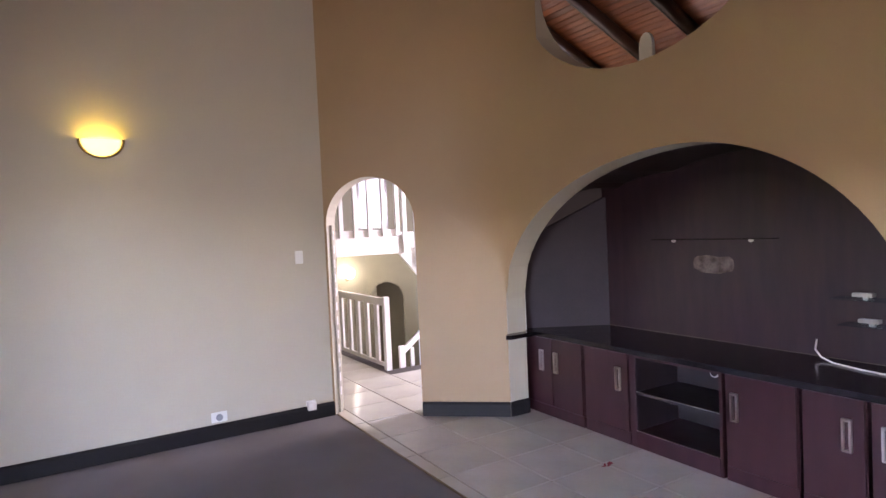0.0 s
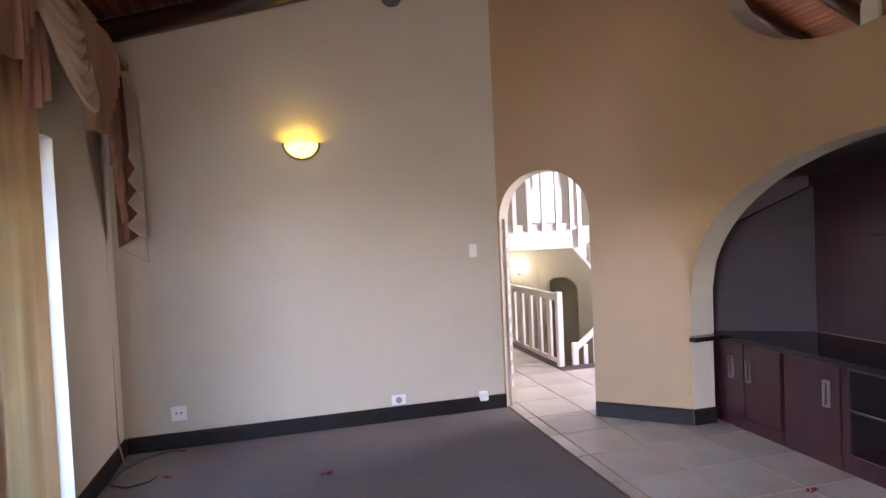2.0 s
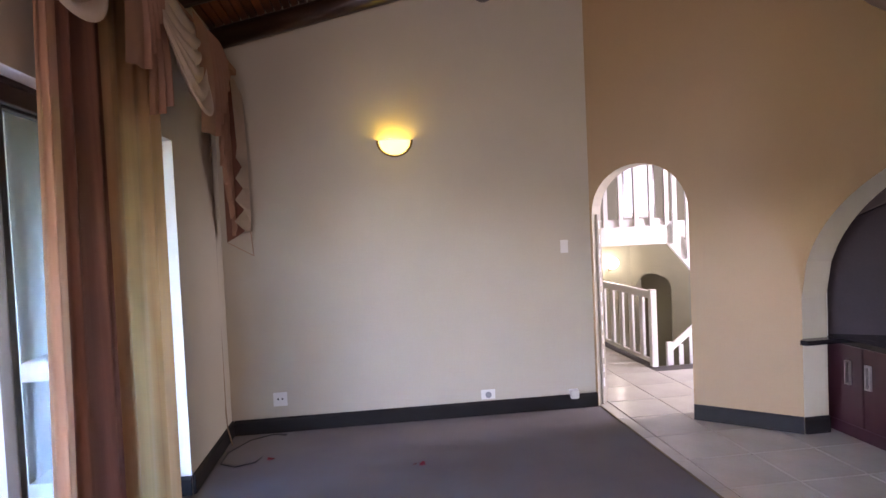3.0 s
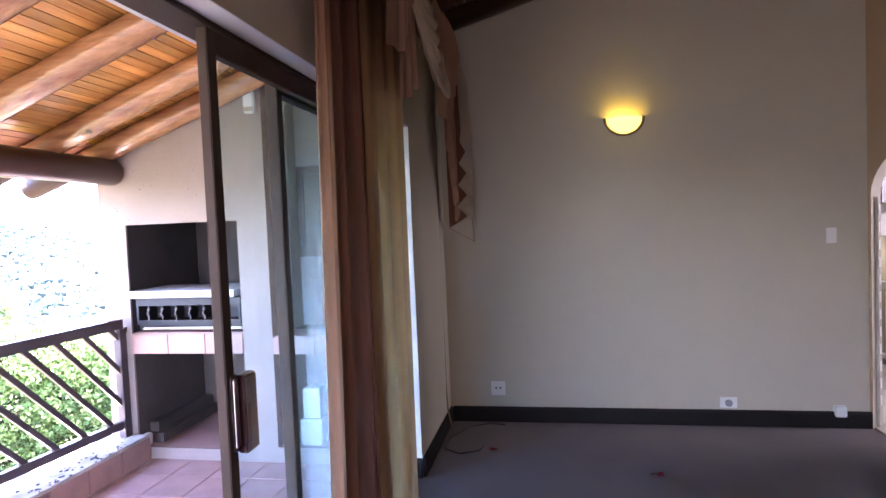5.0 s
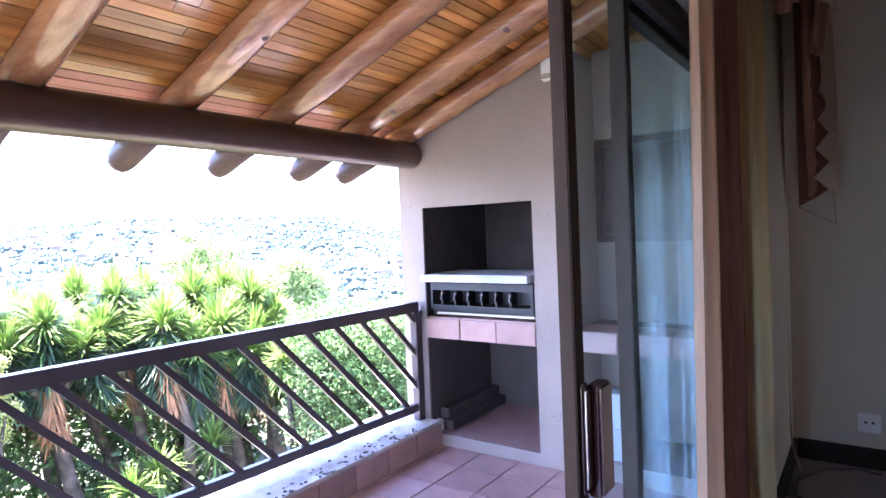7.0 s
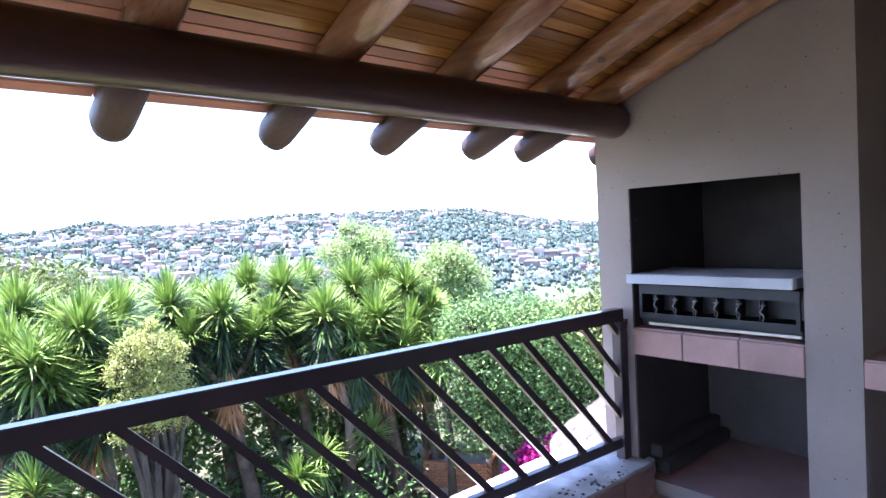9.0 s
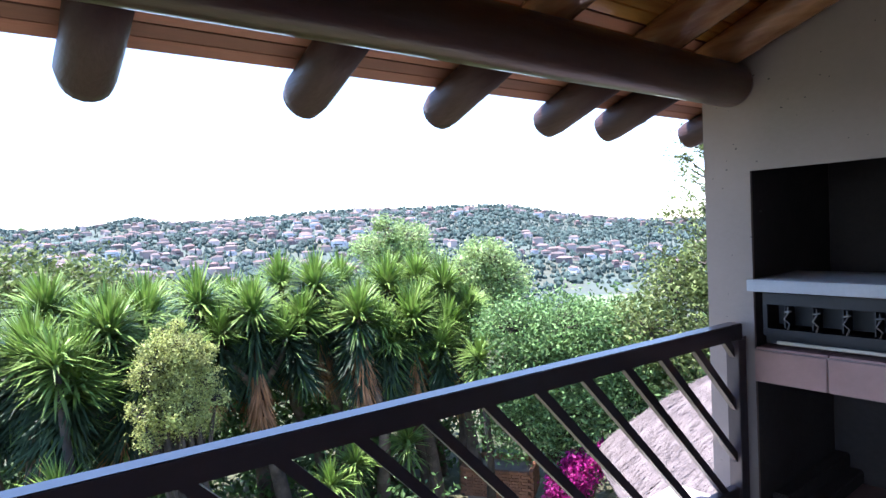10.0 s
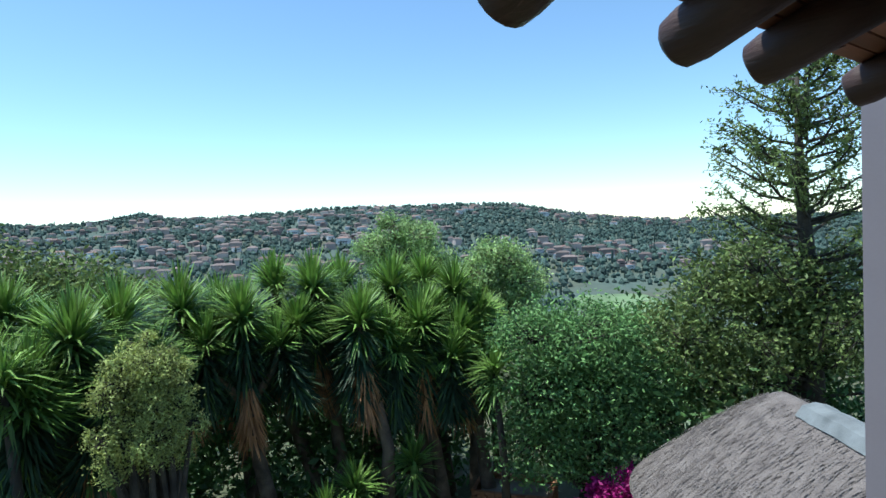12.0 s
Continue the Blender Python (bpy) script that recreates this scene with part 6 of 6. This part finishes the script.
def build_land():
    bm = bmesh.new()
    rs = [2.7, 8, 15, 22, 30, 45, 65, 95, 140, 200, 270, 340, 420, 500, 580, 660, 740, 820, 900, 980, 1060, 1140, 1220, 1290, 1350, 1450, 1700, 2300, 3600]
    azs = [k * 2.0 for k in range(180)]
    rows = []
    for r in rs:
        rows.append([bm.verts.new(land_point(r, az)) for az in azs])
    for a, b in zip(rows, rows[1:]):
        for k in range(180):
            bm.faces.new((a[k], a[(k + 1) % 180], b[(k + 1) % 180], b[k]))
    bm.faces.new(rows[0])
    land = structure(finish("ground", bm, M_HILL, smooth=True), "garden and bush-covered hillsides across the valley", "ground")
    land.data.materials.append(M_GROUND)
    for f in land.data.polygons:
        if f.center.xy.length < 60:
            f.material_index = 1
    # pale lawn in the valley
    bm = bmesh.new()
    pts = []
    for k in range(24):
        a = 2 * math.pi * k / 24
        p = land_point(440 + 40 * math.sin(a), 36.5 + 4.0 * math.cos(a) + 0.8 * math.sin(3 * a))
        pts.append(p + Vector((0, 0, 3.5)))
    low = [bm.verts.new(p - Vector((0, 0, 8))) for p in pts]
    up = [bm.verts.new(p) for p in pts]
    bm.faces.new(up)
    for k in range(24):
        bm.faces.new((low[k], low[(k + 1) % 24], up[(k + 1) % 24], up[k]))
    structure(finish("lawn", bm, M_LAWN), "pale green sports field in the valley", "ground")
    # houses
    rng = random.Random(12)
    near = {}
    shapes = []
    for i, (w, d, h) in enumerate(((14, 9, 5.5), (10, 8, 3.6), (18, 9, 6.5), (9, 9, 6.0))):
        wall = bpy.data.meshes.new("wall")
        b = boxes(((-w / 2, -d / 2, -4), (w / 2, d / 2, h)), ((w / 2, -d / 3, -4), (w / 2 + 4, d / 4, h * 0.55)))
        b.to_mesh(wall)
        b.free()
        wall.materials.append(M_TERR[i])
        roof = bpy.data.meshes.new("roof")
        b = bmesh.new()
        e = 0.7
        lo = [b.verts.new((sx * (w / 2 + e), sy * (d / 2 + e), h)) for sx, sy in ((-1, -1), (1, -1), (1, 1), (-1, 1))]
        hi = [b.verts.new((-w / 4, 0, h + 2.1)), b.verts.new((w / 4, 0, h + 2.1))]
        b.faces.new(lo[::-1])
        b.faces.new((lo[0], lo[1], hi[1], hi[0])), b.faces.new((lo[2], lo[3], hi[0], hi[1]))
        b.faces.new((lo[1], lo[2], hi[1])), b.faces.new((lo[3], lo[0], hi[0]))
        b.to_mesh(roof)
        b.free()
        roof.materials.append(M_ROOFS[i % 3])
        win = bpy.data.meshes.new("window")
        b = boxes(((-w * 0.38, -d / 2 - 0.07, 1.0), (w * 0.38, -d / 2 + 0.01, 2.3)))
        b.to_mesh(win)
        b.free()
        win.materials.append(M_PANE)
        shapes.append((wall, roof, win))
    labels = ["cream two-storey house on the far hillside", "low brown house on the far hillside", "long white house on the far hillside", "tan cube-like house on the far hillside"]
    for k in range(300):
        u = rng.random()
        if u < 0.65:
            az, r = rng.uniform(55, 108), rng.uniform(560, 1200)
        elif u < 0.85:
            az, r = rng.uniform(30, 62), rng.uniform(1050, 1330)
        else:
            az, r = rng.uniform(22, 48), rng.uniform(560, 800)
        i = rng.randrange(4)
        p = land_point(r, az)
        for i0 in (-1, 0, 1):
            for j0 in (-1, 0, 1):
                near.setdefault((round(p.x / 40) + i0, round(p.y / 40) + j0), []).append(p)
        hs = thing("far_house", labels[i], "house", "houses on the far hillside")
        hs.location, hs.rotation_euler = p + Vector((0, 0, 2.0)), (0, 0, radians(az) + rng.uniform(-.6, .6))
        s = rng.uniform(0.5, 0.95) * (0.7 if u >= 0.85 else 1.0)
        hs.scale = (s, s, s)
        for nm, me in zip(("wall", "roof", "window"), shapes[i]):
            o = new(nm, me)
            o.parent = hs
    # smaller houses between them, too many to count
    verts, faces, roofs = [], [], []
    for _ in range(430):
        az, r = (rng.uniform(52, 112), rng.uniform(600, 1300)) if rng.random() < 0.75 else (rng.uniform(24, 52), rng.uniform(580, 1330))
        if az < 52 and 820 < r < 1150:
            continue
        p = land_point(r, az) + Vector((0, 0, 1.5))
        for i0 in (-1, 0, 1):
            for j0 in (-1, 0, 1):
                near.setdefault((round(p.x / 40) + i0, round(p.y / 40) + j0), []).append(p)
        w, d, h, a = rng.uniform(3.5, 8), rng.uniform(3, 5), rng.uniform(3, 6), radians(az) + rng.uniform(-.5, .5)
        e, f = Vector((math.cos(a), math.sin(a), 0)), Vector((-math.sin(a), math.cos(a), 0))
        k = len(verts)
        for z, o in ((-4, 1), (h, 1), (h, 1.12)):
            verts += [p + e * w * sx * o + f * d * sy * o + Vector((0, 0, z)) for sx, sy in ((-1, -1), (1, -1), (1, 1), (-1, 1))]
        verts += [p - e * w * 0.5 + Vector((0, 0, h + 1.9)), p + e * w * 0.5 + Vector((0, 0, h + 1.9))]
        for q in range(4):
            faces.append((k + q, k + (q + 1) % 4, k + 4 + (q + 1) % 4, k + 4 + q))
        roofs += [(k + 8, k + 9, k + 13, k + 12), (k + 10, k + 11, k + 12, k + 13), (k + 9, k + 10, k + 13), (k + 11, k + 8, k + 12), (k + 11, k + 10, k + 9, k + 8)]
    small = from_lists("hillside_houses", verts, faces + roofs, M_SMALLH)
    small.data.materials.append(M_SMALLR)
    for i in range(len(faces), len(faces) + len(roofs)):
        small.data.polygons[i].material_index = 1
    tagged(small, "small tan and reddish houses packed on the far hillside", "houses", kind="stuff")
    # trees of the hillside
    verts, faces = [], []
    for _ in range(24000):
        az, r = rng.uniform(15, 118), 300 + 1050 * rng.random() ** 0.75
        if abs(az - 36.5) < 4.5 and 380 < r < 530:
            continue
        p = land_point(r, az)
        if any((p.x - q.x) ** 2 + (p.y - q.y) ** 2 < 90 for q in near.get((round(p.x / 40), round(p.y / 40)), ())):
            continue
        h = rng.uniform(2.0, 6.0) * (1.2 if r > 500 else 1)
        w = h * rng.uniform(0.4, 0.8)
        if rng.random() < 0.12:
            w, h = h * 0.22, h * 1.7
        n = len(verts)
        verts.append(p + Vector((0, 0, h)))
        for q in range(5):
            a = q * 1.2566 + rng.random()
            verts.append(p + Vector((math.cos(a) * w * rng.uniform(.7, 1.1), math.sin(a) * w * rng.uniform(.7, 1.1), h * rng.uniform(.35, .6))))
        for q in range(5):
            a = q * 1.2566 + rng.random()
            verts.append(p + Vector((math.cos(a) * w * .7, math.sin(a) * w * .7, -1)))
        for q in range(5):
            faces.append((n, n + 1 + q, n + 1 + (q + 1) % 5))
            faces.append((n + 1 + q, n + 6 + q, n + 6 + (q + 1) % 5, n + 1 + (q + 1) % 5))
    tagged(from_lists("hillside_trees", verts, faces, M_FARTREE), "dark bush and trees covering the far hillside", "trees", kind="stuff")


M_SMALLH = material("small_house_wall", (0.50, 0.40, 0.36), 0.85, bump=0, scale=0.02, island=0.6)
M_SMALLR = material("small_house_roof", (0.17, 0.125, 0.115), 0.85, bump=0, scale=0.02, island=0.35)
# Bluish tint of these trees stands in for haze over the valley.
M_FARTREE = material("hazy_far_tree_green", (0.052, 0.086, 0.072), 0.9, spread=0.1, scale=0.02, fine=0.3, bump=0, island=0.45)
build_yuccas()
build_plants()
build_thatch()
build_brick_bed()
build_land()

# ---- floor tiles ----
tiles(scene.objects["floor_tiled"], 1.352, 5.6, BACK_Y, 10.3, 1.92, 2.73, 0.465, 0.009, 0.0, 0.0078, M_TILE,
      skip=lambda x, y: (x > 2.50 and y > 6.2) or (x > 2.75 and y < 3.8) or y < -1.0 or (x < 1.33 and y > 5) or y > 8.2)
tiles(scene.objects["floor_balcony"], -4.27, WIN_OUT - 0.002, -1.6, BRAAI_Y - 0.002, -3.9, 4.1, 0.33, 0.008, PATIO, 0.0058, M_TERRA)
kerb_tile = bpy.data.meshes.new("tile")
bm = boxes(((0, 0.004, 0), (0.012, 0.329, 0.178)), bevel=0.003)
bm.to_mesh(kerb_tile)
bm.free()
kerb_tile.materials.append(M_TERRA)
for k in range(18):
    o = new("tile", kerb_tile)
    o.parent, o.location = scene.objects["kerb"], (-4.2795, 4.39 - 0.333 * (k + 1), PATIO + 0.001)
